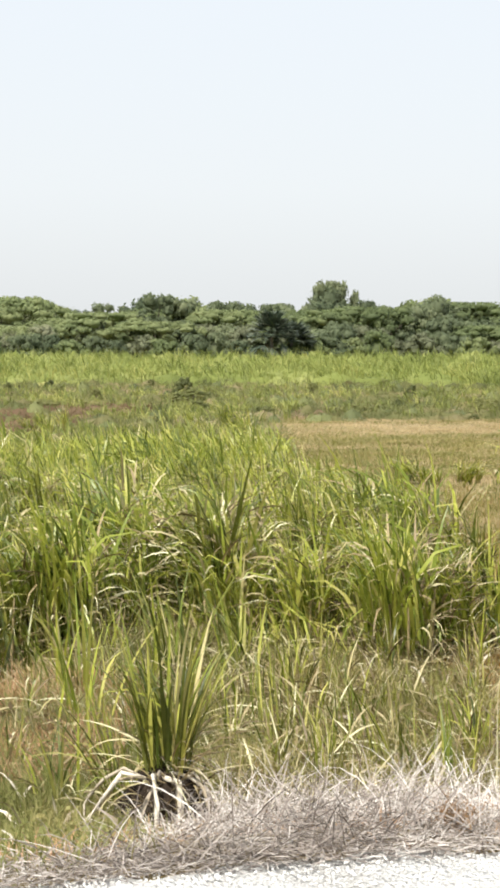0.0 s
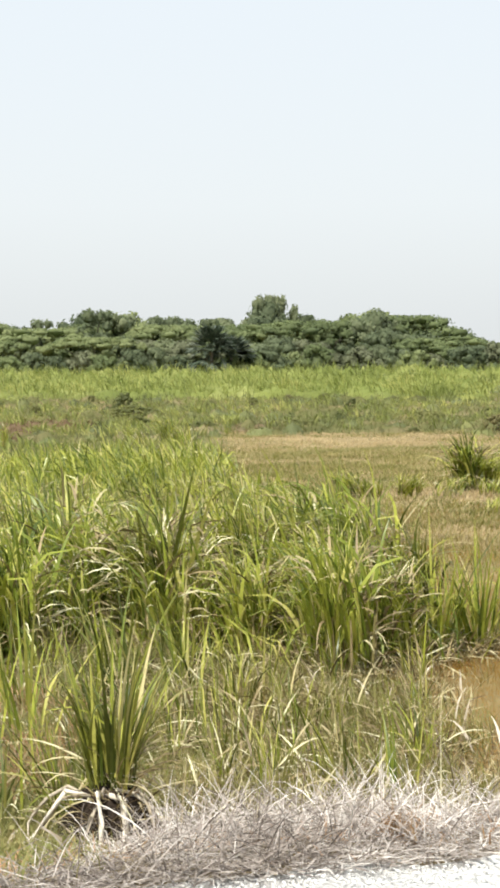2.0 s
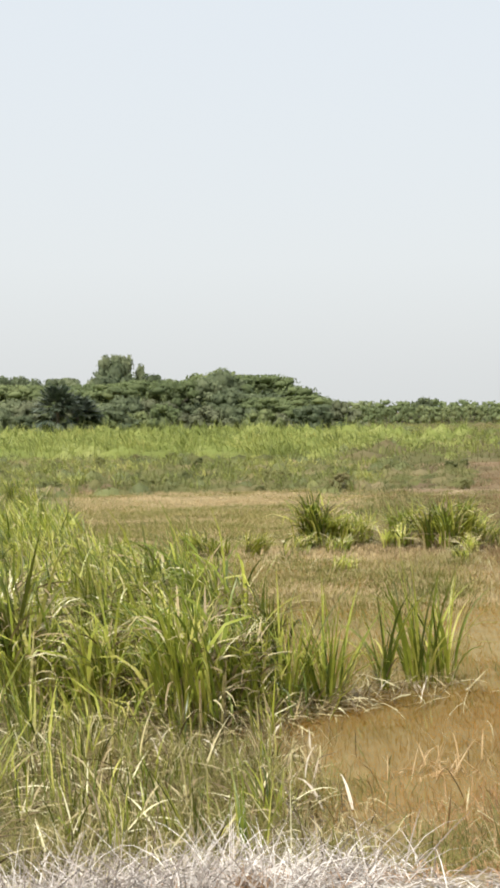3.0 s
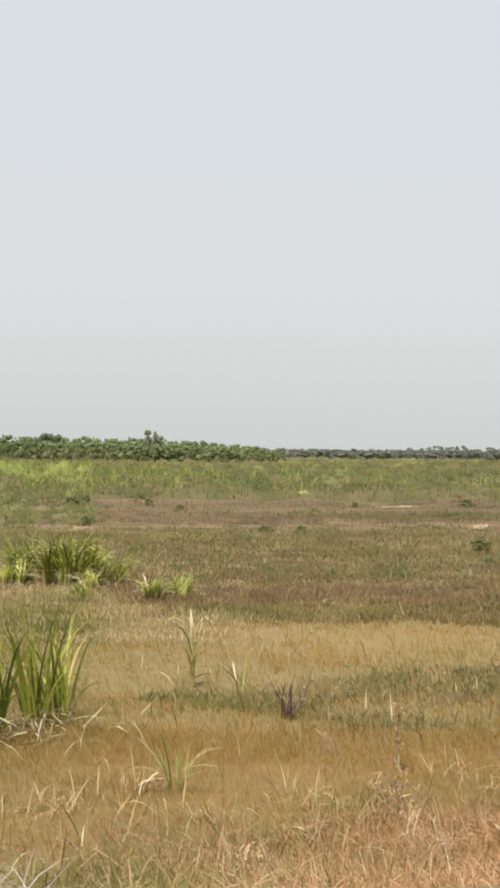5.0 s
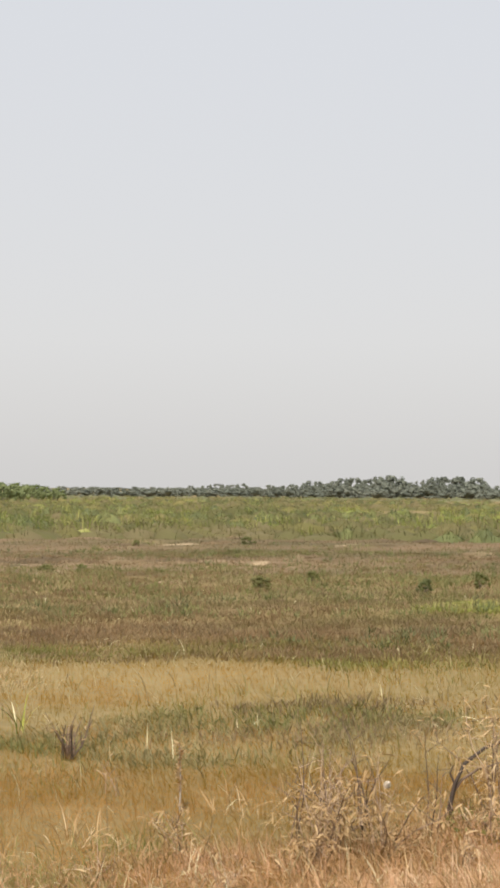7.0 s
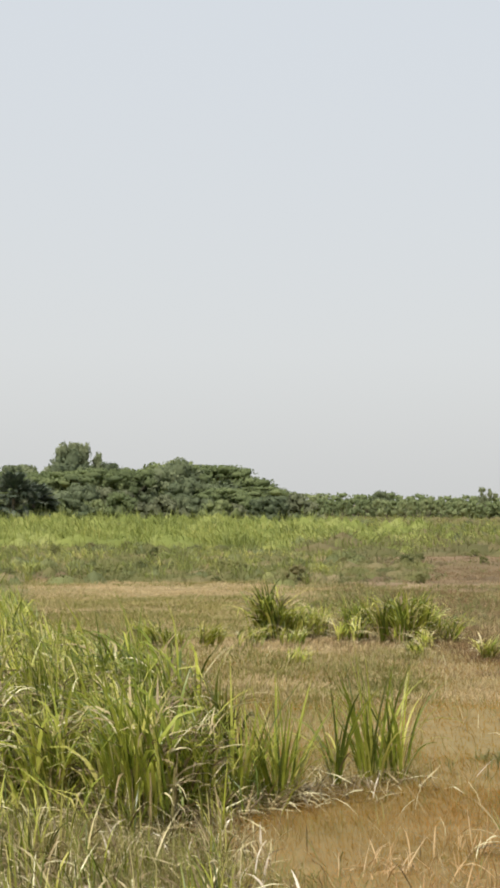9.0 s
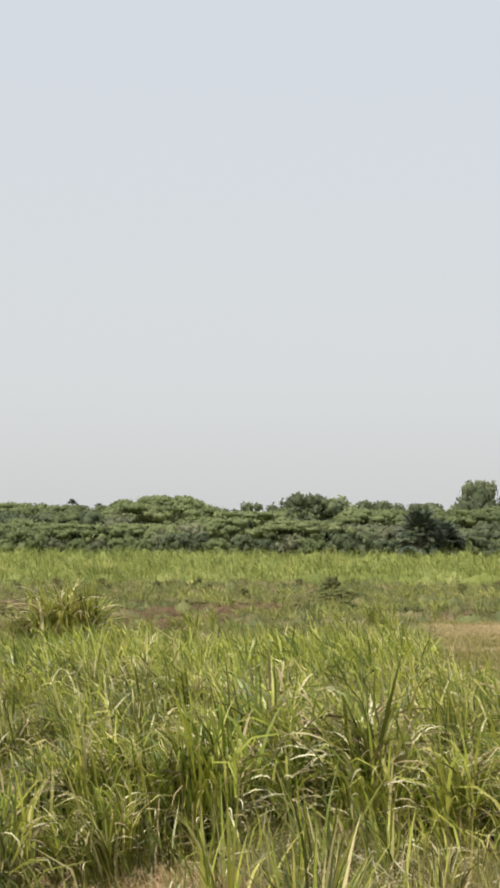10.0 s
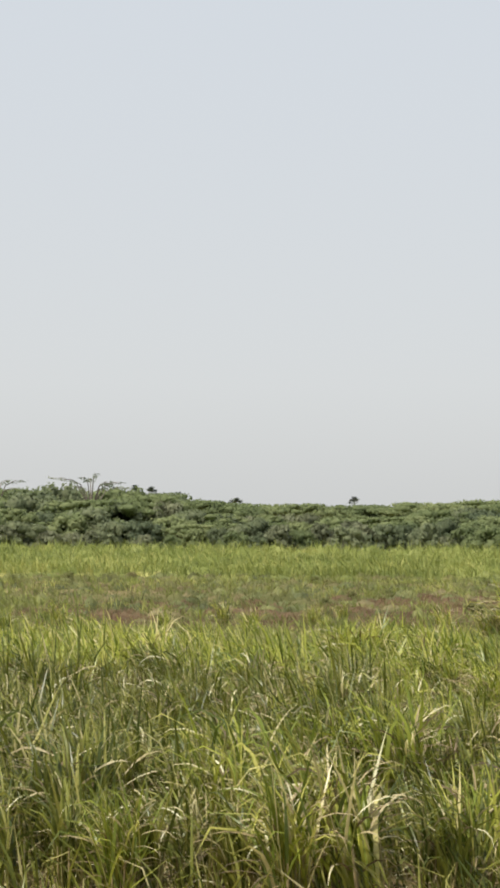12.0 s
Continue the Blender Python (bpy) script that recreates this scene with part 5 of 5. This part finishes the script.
def near_clump(x, y, tall, leaves, dead, radius, seed, label, wind=0.4, spread=1.0, hook=False, dark=False):
    """A clump close to the road, each leaf a part of its own."""
    rng = np.random.default_rng(seed)
    root = thing("cane_clump", label, "sugar cane", "single cane clumps", at=pose(x, y, float(ground_z(x, y))))
    tall *= 1.2 if y > 20 else 1.0
    for i in range(leaves):
        a, r = rng.uniform(0, 6.28), radius * math.sqrt(rng.random())
        turn = math.pi + rng.normal(0, 0.8) if rng.random() < wind else a + rng.normal(0, 0.5)
        ob = part("leaf", (LEAF_SHAPES if dark and i % 5 > 1 else PALE_SHAPES)[(5, 6, 12, 13)[i % 4] if hook else (4, 5, 6, 11, 12, 13, 2, 9)[i % 8] if y > 20 else int(rng.integers(len(LEAF_SHAPES)))], root)
        k = tall * rng.uniform(0.6, 1.12)
        ob.matrix_basis = Matrix.Translation((r * math.cos(a), r * math.sin(a), rng.uniform(-0.02, 0.10) * tall)) @ pose(0, 0, 0, 0, 0, math.degrees(turn)) @ Matrix.Diagonal((k * spread, (0.66 if tall > 0.65 else 0.54) * k ** 0.5, k, 1))
    for i in range(dead):
        a = rng.uniform(0, 6.28)
        ob = part("dead_leaf", DEAD_SHAPES[int(rng.integers(len(DEAD_SHAPES)))], root, "curled pale dead leaf")
        k = rng.uniform(0.2, 0.42)
        ob.matrix_basis = Matrix.Translation((radius * 0.8 * math.cos(a), radius * 0.8 * math.sin(a), rng.uniform(0.01, 0.16))) @ pose(0, 0, 0, 0, 0, math.degrees(a) + rng.normal(0, 25)) @ Matrix.Diagonal((k, k * rng.uniform(0.8, 1.5), k, 1))
    return root


def build_single_clumps():
    full = "green sugar cane clump with upright leaves on dry grass"
    rng = np.random.default_rng(76)
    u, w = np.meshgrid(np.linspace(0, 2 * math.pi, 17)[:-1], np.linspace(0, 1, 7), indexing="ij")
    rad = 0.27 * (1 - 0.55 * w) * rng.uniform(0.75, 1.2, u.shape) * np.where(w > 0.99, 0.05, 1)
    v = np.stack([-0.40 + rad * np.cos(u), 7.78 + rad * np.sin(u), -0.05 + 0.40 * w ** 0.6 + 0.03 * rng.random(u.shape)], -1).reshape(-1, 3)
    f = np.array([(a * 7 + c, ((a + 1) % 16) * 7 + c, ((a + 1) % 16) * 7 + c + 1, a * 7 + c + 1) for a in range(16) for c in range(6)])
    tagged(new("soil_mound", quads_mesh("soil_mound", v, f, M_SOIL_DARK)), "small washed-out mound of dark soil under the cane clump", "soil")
    big = near_clump(-0.40, 7.75, 0.74, 110, 40, 0.13, 201, "dense green cane clump with pale curled roots and dead leaves", 0.25, 0.85, dark=True)
    big.location.z = 0.35
    rng = np.random.default_rng(77)
    for a, k, low, thick, sway in ((-1.75, 0.55, 1.1, 1.35, 0.10), (-1.35, 0.50, 0.9, 0.9, -0.12), (-2.2, 0.75, 1.0, 1.1, 0.14), (-2.75, 1.05, 0.85, 1.2, 0.05), (-3.0, 0.9, 0.7, 0.8, -0.15), (-1.0, 0.6, 1.0, 0.8, 0.12), (-0.45, 0.8, 0.8, 0.7, -0.1), (-2.45, 0.5, 0.6, 0.7, -0.2)):
        c, q = math.cos(a), math.sin(a)
        pts = [(r * k * c - sway * m * q, r * k * q + sway * m * c, z * (low if z < -0.2 else 1) + 0.02 * rng.normal()) for r, z, m in ((0.10, -0.03, 0), (0.22, 0.0, 0.4), (0.32, -0.06, 1.0), (0.40, -0.16, 1.3), (0.43, -0.25, 0.5), (0.44, -0.33, -0.5))]
        part("root", quads_mesh("root", *tube(pts, [thick * g for g in (0.008, 0.011, 0.012, 0.010, 0.008, 0.004)], 6), M_ROOT), big, "pale bleached curling root")
    for i in range(70):
        a, k = rng.uniform(-3.3, 0.2), rng.uniform(0.14, 0.34)
        ob = part("dead_leaf", DEAD_SHAPES[int(rng.integers(len(DEAD_SHAPES)))], big, "curled pale dead leaf")
        ob.matrix_basis = Matrix.Translation((rng.uniform(0.08, 0.27) * math.cos(a), rng.uniform(0.08, 0.27) * math.sin(a), rng.uniform(-0.22, 0.02))) @ pose(0, 0, 0, rng.normal(0, 25), 0, math.degrees(a) + rng.normal(0, 45)) @ Matrix.Diagonal((k, k * rng.uniform(0.6, 1.4), k, 1))
    near_clump(-0.62, 8.0, 0.62, 34, 18, 0.10, 202, "green cane shoots leaning over beside a larger clump", 0.75, 1.1, dark=True)
    near_clump(-0.98, 8.2, 0.5, 20, 14, 0.12, 203, "green cane shoots leaning over beside a larger clump", 0.75, 1.1, dark=True)
    for i, (x, y, tall, n, dead, rad) in enumerate((
            (0.12, 9.7, 0.50, 12, 6, 0.10), (0.40, 10.0, 0.52, 10, 6, 0.12), (0.84, 8.8, 0.55, 14, 6, 0.12), (1.10, 8.6, 0.55, 14, 5, 0.10), (-0.27, 10.3, 0.62, 16, 10, 0.14),
            (-0.75, 8.9, 0.55, 12, 8, 0.16), (0.62, 9.6, 0.45, 10, 5, 0.12), (1.35, 9.5, 0.45, 10, 5, 0.14), (-0.05, 11.2, 0.7, 18, 10, 0.16), (0.25, 8.9, 0.4, 8, 6, 0.12), (1.0, 9.3, 0.4, 8, 4, 0.14),
            (-1.0, 9.7, 0.7, 16, 10, 0.16), (-0.55, 11.4, 0.9, 22, 14, 0.18), (-1.15, 10.8, 0.8, 20, 12, 0.18))):
        near_clump(x, y, tall, n, dead, rad, 210 + i, "thin cane shoots rising from trampled dry grass", dark=i % 2 == 0)
    rng = np.random.default_rng(78)
    made = 0
    while made < 58:
        x, y = rng.uniform(-1.5, 1.9), rng.uniform(8.5, 12.6)
        if in_cane(np.array([x]), np.array([y]))[0] or x > 1.8 - max(0.0, (12 - y) * 0.15):
            continue
        made += 1
        tall = rng.uniform(0.24, 0.52) * (1.25 if y > 11 else 1.0)
        near_clump(x, y, tall, int(rng.integers(8, 16)), int(rng.integers(4, 9)), rng.uniform(0.05, 0.13), 700 + made, "thin cane shoots rising from trampled dry grass", 0.3, 0.8, dark=made % 6 > 0)
    for i, (x, y, tall, n, dead, rad) in enumerate((
            (1.50, 13.2, 1.0, 40, 18, 0.18), (1.94, 13.1, 1.05, 40, 18, 0.18), (2.32, 13.2, 0.98, 40, 16, 0.15), (2.92, 13.75, 0.92, 16, 12, 0.06), (3.26, 13.9, 1.07, 30, 14, 0.12), (3.50, 13.95, 0.96, 22, 10, 0.09),
            (4.78, 28.3, 1.12, 34, 8, 0.26), (5.2, 28.3, 0.62, 26, 8, 0.3), (5.65, 28.9, 0.72, 30, 8, 0.3), (6.1, 28.0, 0.55, 26, 8, 0.3), (6.4, 28.6, 0.8, 26, 8, 0.3), (6.9, 27.6, 1.08, 38, 8, 0.28), (7.35, 28.1, 0.9, 26, 8, 0.25), (7.7, 27.6, 0.55, 20, 6, 0.2), (5.0, 27.2, 0.4, 16, 4, 0.3), (7.1, 26.6, 0.42, 16, 4, 0.3),
            (2.59, 27.5, 0.5, 24, 4, 0.3), (3.0, 27.2, 0.4, 16, 4, 0.3), (3.6, 27.0, 0.45, 16, 4, 0.3), (4.2, 26.8, 0.4, 16, 4, 0.3), (4.5, 23.9, 0.36, 14, 4, 0.25), (6.6, 25.2, 0.35, 14, 4, 0.3),
            (3.55, 10.9, 0.48, 12, 8, 0.09), (5.59, 15.15, 0.42, 8, 4, 0.06), (7.54, 24.3, 0.45, 14, 10, 0.14), (8.1, 24.6, 0.4, 8, 6, 0.12), (-7.1, 34, 1.7, 50, 4, 0.42), (-7.55, 34.3, 1.45, 50, 4, 0.42), (-6.7, 34.2, 1.5, 50, 4, 0.42), (-7.9, 24.8, 1.25, 50, 4, 0.3), (-8.2, 25.0, 1.1, 50, 4, 0.3), (-10.3, 22.4, 1.1, 50, 4, 0.3), (-6.3, 23.5, 1.15, 50, 4, 0.3), (-4.1, 25.5, 1.1, 50, 4, 0.3))):
        if y > 20:
            for k in range(1 if tall < 0.6 else 2):
                ob = copy_thing(KINDS[(i * 5 + k * 4) % 6], pose(x + 0.12 * k, y + 0.2 * k, 0, 0, 0, i * 67 + k * 110))
                ob.scale = (tall * 1.45, tall * 1.45, tall * (0.95 - 0.12 * k)) if tall > 0.6 else (tall * 2.2, tall * 2.2, tall)
                tagged(ob, "green sugar cane clump with arching leaves on dry meadow" if x > 0 else "tall green sugar cane clump rising over the field", group="single cane clumps")
            continue
        near_clump(x, y, tall, int(n * (1.7 if tall > 0.75 else 1.4)), int(dead * 1.6), rad, 240 + i, full if tall > 0.6 else "small cane tuft standing in dry grass", 0.35, 0.85 if y > 20 else 1.0, hook=y > 20, dark=y > 20)
    root = thing("cane_clump", "single yellowing cane plant with hooked leaves", "sugar cane", "single cane clumps", at=pose(5.25, 15.6, float(ground_z(5.25, 15.6))))
    root.scale = (1.2, 1.2, 1.2)
    part("culm", quads_mesh("culm", *tube([(0, 0, -0.03), (0.01, 0, 0.25), (0.0, 0.01, 0.5)], [0.013, 0.011, 0.006], 6), M_STEM), root)
    for az, h, ln, bend in ((3.0, 0.34, 0.42, 2.9), (0.2, 0.36, 0.40, 3.0), (2.6, 0.26, 0.40, 2.2), (0.5, 0.20, 0.36, 2.7), (3.5, 0.12, 0.36, 2.0), (6.0, 0.10, 0.34, 2.2), (1.4, 0.32, 0.36, 0.6), (4.6, 0.05, 0.30, 1.2)):
        part("leaf", quads_mesh("leaf", *ribbons([(0, 0, h)], az, 0.22, bend, ln, 0.040, 8, 0.3, 2.6), M_CANE_DARK), root)
    for az, h in ((0.4, 0.10), (2.9, 0.08), (4.4, 0.12), (5.6, 0.06)):
        part("dead_leaf", quads_mesh("dead_leaf", *ribbons([(0, 0, h)], az, 0.9, 1.5, 0.26, 0.02, 6, 0.6), M_DEAD), root, "curled pale dead leaf")


build_single_clumps()


def twig_bush(x, y, seed, tall, twigs, mat, label, name="dry_shrub", leaves=0, arch=0.6, thick=1.0):
    """A bare or withered shrub: each main twig a part of its own, with side twigs and a few hanging leaves."""
    rng = np.random.default_rng(seed)
    root = thing(name, label, "shrub", at=pose(x, y, float(ground_z(x, y))))
    tips = []
    for i in range(twigs):
        a, lean = rng.uniform(0, 6.28), rng.uniform(0.05, arch)
        ln = tall * rng.uniform(0.6, 1.1)
        pts = [Vector((0.03 * rng.normal(), 0.03 * rng.normal(), -0.02))]
        for s in range(5):
            lean += rng.normal(0.05, 0.16)
            a += rng.normal(0, 0.3)
            pts.append(pts[-1] + Vector((math.sin(lean) * math.cos(a), math.sin(lean) * math.sin(a), math.cos(lean))) * ln / 5)
        geo = [tube(pts, [thick * q for q in (0.011, 0.009, 0.008, 0.006, 0.004, 0.002)], 5)]
        for s in (2, 3, 4):
            e = pts[s] + Vector((rng.normal(), rng.normal(), abs(rng.normal()))) * 0.13 * tall ** 0.5
            geo.append(tube([pts[s], (pts[s] + e) / 2 + Vector((0, 0, 0.01)), e], [0.005 * thick, 0.003 * thick, 0.0015 * thick], 4))
            tips += [e, pts[s]]
        tips.append(pts[-1])
        part("twig", quads_mesh("twig", *join(geo), mat), root)
    if leaves:
        b = np.array([tuple(tips[int(rng.integers(len(tips)))]) for _ in range(leaves)]) + rng.normal(0, 0.03, (leaves, 3))
        part("withered_leaves", quads_mesh("withered_leaves", *ribbons(b, rng.uniform(0, 6.28, leaves), rng.uniform(1.2, 2.6, leaves), 0.6, rng.uniform(0.04, 0.11, leaves), rng.uniform(0.007, 0.015, leaves), 3, rng.normal(0, 1, leaves)), M_TANGLE), root, "hanging straw-coloured withered leaves", "stuff")
    return root


def build_shrubs():
    twig_bush(5.62, 9.4, 301, 0.72, 8, M_TWIG, "bare dry shrub with reddish withered leaves", leaves=190, arch=0.55, thick=0.55)
    puffed = twig_bush(5.95, 9.2, 302, 0.66, 9, M_TWIG, "bare dry shrub with reddish withered leaves and a white puff", leaves=170, arch=0.6, thick=0.6)
    rng = np.random.default_rng(55)
    d = rng.normal(size=(70, 3)); d /= np.linalg.norm(d, axis=1)[:, None]
    part("seed_puff", quads_mesh("seed_puff", *tufts(np.array((0.02, 0.0, 0.46)) + d * 0.022, 0.012, rng, d, 0.3), M_ROOT), puffed, "small white seed puff")
    twig_bush(5.78, 9.55, 311, 0.5, 14, M_TWIG, "low tan shrub with pale curled leaves", leaves=220, arch=1.0, thick=0.6)
    for i, (x, y, tall) in enumerate(((5.55, 9.7, 0.92), (6.05, 9.6, 0.98), (6.2, 9.9, 0.85), (6.5, 9.5, 0.75))):
        twig_bush(x, y, 340 + i, tall, 3, M_BURNT, "tall bare dark twigs standing out of dry grass", arch=0.25, thick=0.6)
    for i, (x, y) in enumerate(((5.7, 9.3), (6.0, 9.1), (6.35, 9.2), (5.4, 9.2), (7.1, 9.4))):
        twig_bush(x, y, 350 + i, 0.38, 8, M_TANGLE, "sprawling pale straw weed bent to the ground", leaves=70, arch=1.4, thick=0.5)
    twig_bush(6.42, 10.7, 303, 0.66, 12, M_TWIG, "bare grey-brown twigs leaning over dry grass", arch=1.1, thick=0.6)
    twig_bush(7.26, 9.75, 304, 0.88, 10, M_TWIG, "tall withered stalk hung with tan leaves", leaves=420, arch=0.35, thick=0.7)
    twig_bush(6.75, 9.1, 309, 0.42, 10, M_TWIG, "low withered shrub with reddish leaves", leaves=240, arch=0.9, thick=0.6)
    twig_bush(5.3, 9.0, 310, 0.36, 8, M_TWIG, "low withered shrub with reddish leaves", leaves=160, arch=0.9, thick=0.6)
    for i, (x, y) in enumerate(((3.3, 8.6), (3.9, 9.3), (4.4, 8.5), (4.7, 9.6), (4.05, 8.0), (6.2, 8.6), (7.0, 8.7), (5.0, 10.4))):
        twig_bush(x, y, 320 + i, 0.22 + 0.03 * (i % 4), 7, M_TWIG, "small dry weed with curled tan leaves", leaves=60, arch=1.0, thick=0.45)
    twig_bush(5.49, 13.6, 305, 0.42, 8, M_BURNT, "dark burnt cane stump in grey weeds", name="cane_stump", arch=0.45, thick=1.3, leaves=16)
    twig_bush(5.2, 11.9, 306, 0.32, 3, M_TWIG, "dry stalk standing in orange grass", leaves=8, arch=0.4, thick=0.5)
    twig_bush(0.72, 5.72, 307, 0.12, 46, M_PINK, "small orange-brown dry tussock at the road edge", name="dry_tussock", arch=0.8, thick=0.3)
    twig_bush(1.12, 6.0, 308, 0.15, 30, M_STRAW, "small grey-brown dry tussock on the bank", name="dry_tussock", arch=0.8, thick=0.3)
    # seed stalk
    root = thing("seed_stalk", "pale dry seed stalk standing above orange grass", "grass stalk", at=pose(5.43, 11.24, float(ground_z(5.43, 11.24))))
    v, f = tube([(0, 0, -0.02), (0.01, 0, 0.2), (0.0, 0.01, 0.5)], [0.006, 0.005, 0.004], 5)
    part("stem", quads_mesh("stem", v, f, M_STRAW), root)
    rng = np.random.default_rng(9)
    n = 90
    b = np.stack([0.008 * rng.normal(size=n), 0.008 * rng.normal(size=n), rng.uniform(0.12, 0.5, n)], 1)
    part("seed_head", quads_mesh("seed_head", *ribbons(b, rng.uniform(0, 6.28, n), rng.uniform(0.4, 1.0, n), 1.4, rng.uniform(0.035, 0.08, n), 0.02, 3), M_TANGLE), root, "drooping pale husks")
    # burnt branch bowed over to the ground
    root = thing("bowed_branch", "burnt dark branch bowed over the dry grass", "branch", at=pose(6.92, 9.8, float(ground_z(6.92, 9.8))))
    for pts, r in ((((0, 0, -0.03), (-0.02, 0, 0.14), (0.02, 0, 0.28), (0.12, 0.02, 0.42), (0.30, 0.02, 0.52), (0.55, 0, 0.58), (0.85, -0.02, 0.58), (1.1, 0, 0.52)), 0.02),
                   (((0.0, 0, 0.22), (0.1, 0.03, 0.30), (0.25, 0.05, 0.36), (0.5, 0.05, 0.40), (0.8, 0.0, 0.38)), 0.012),
                   (((-0.02, 0, 0.16), (-0.06, 0, 0.05), (-0.08, 0.02, -0.02)), 0.014), (((0.02, 0, 0.28), (-0.01, 0.02, 0.36), (0.01, 0, 0.42)), 0.01)):
        k = len(pts)
        part("limb", quads_mesh("limb", *tube(pts, [r * (1 - 0.75 * i / k) for i in range(k)], 6), M_BURNT), root)
    # low dark weeds round the stump and before the golden grass
    for name, label, mat, seed, cx, cy, rx, ry, n0, size, hh in (
            ("grey_weeds", "low grey-green weeds in the golden grass", M_WEED_GREY, 1, 7.4, 14.2, 3.4, 1.7, 16000, 0.030, 0.17),
            ("dark_weeds", "dark withered weeds in the golden grass", M_WEED_BROWN, 2, 9.0, 14.6, 3.4, 1.8, 9000, 0.030, 0.17),
            ("bank_weeds", "green creeping weeds under the dry shrubs", M_GREEN, 3, 7.1, 9.4, 0.9, 0.8, 2600, 0.022, 0.16),
            ("foot_weeds", "reddish withered weeds before the cane", M_WEED_BROWN, 4, -1.5, 9.6, 0.8, 0.8, 2200, 0.025, 0.25),
            ("foot_green_weeds", "green creeping weeds on the bank", M_VERGE, 5, -1.2, 7.4, 1.0, 1.1, 3800, 0.020, 0.12)):
        rng = np.random.default_rng(400 + seed)
        a, r = rng.uniform(0, 6.28, n0), np.sqrt(rng.random(n0))
        x, y = cx + rx * r * np.cos(a), cy + ry * r * np.sin(a)
        k = patch_noise(x, y, 1.4, seed) > 0.46 + 0.36 * r ** 2 + 0.16 * rng.normal(size=n0)
        x, y = x[k], y[k]
        z = ground_z(x, y) + rng.random(len(x)) ** 1.3 * hh * (0.3 + patch_noise(x, y, 2.2, seed + 5))
        if cy > 12:
            cover(name, label, "weeds", x, y, mat, rng, (0.06, hh), (0.008, 0.02), 0.6, 1.0, 2)
            continue
        v, f = tufts(np.stack([x, y, z], 1), rng.uniform(0.5, 1.2, len(x)) * size, rng)
        tagged(new(name, quads_mesh(name, v, f, mat)), label, "weeds", kind="stuff")


build_shrubs()
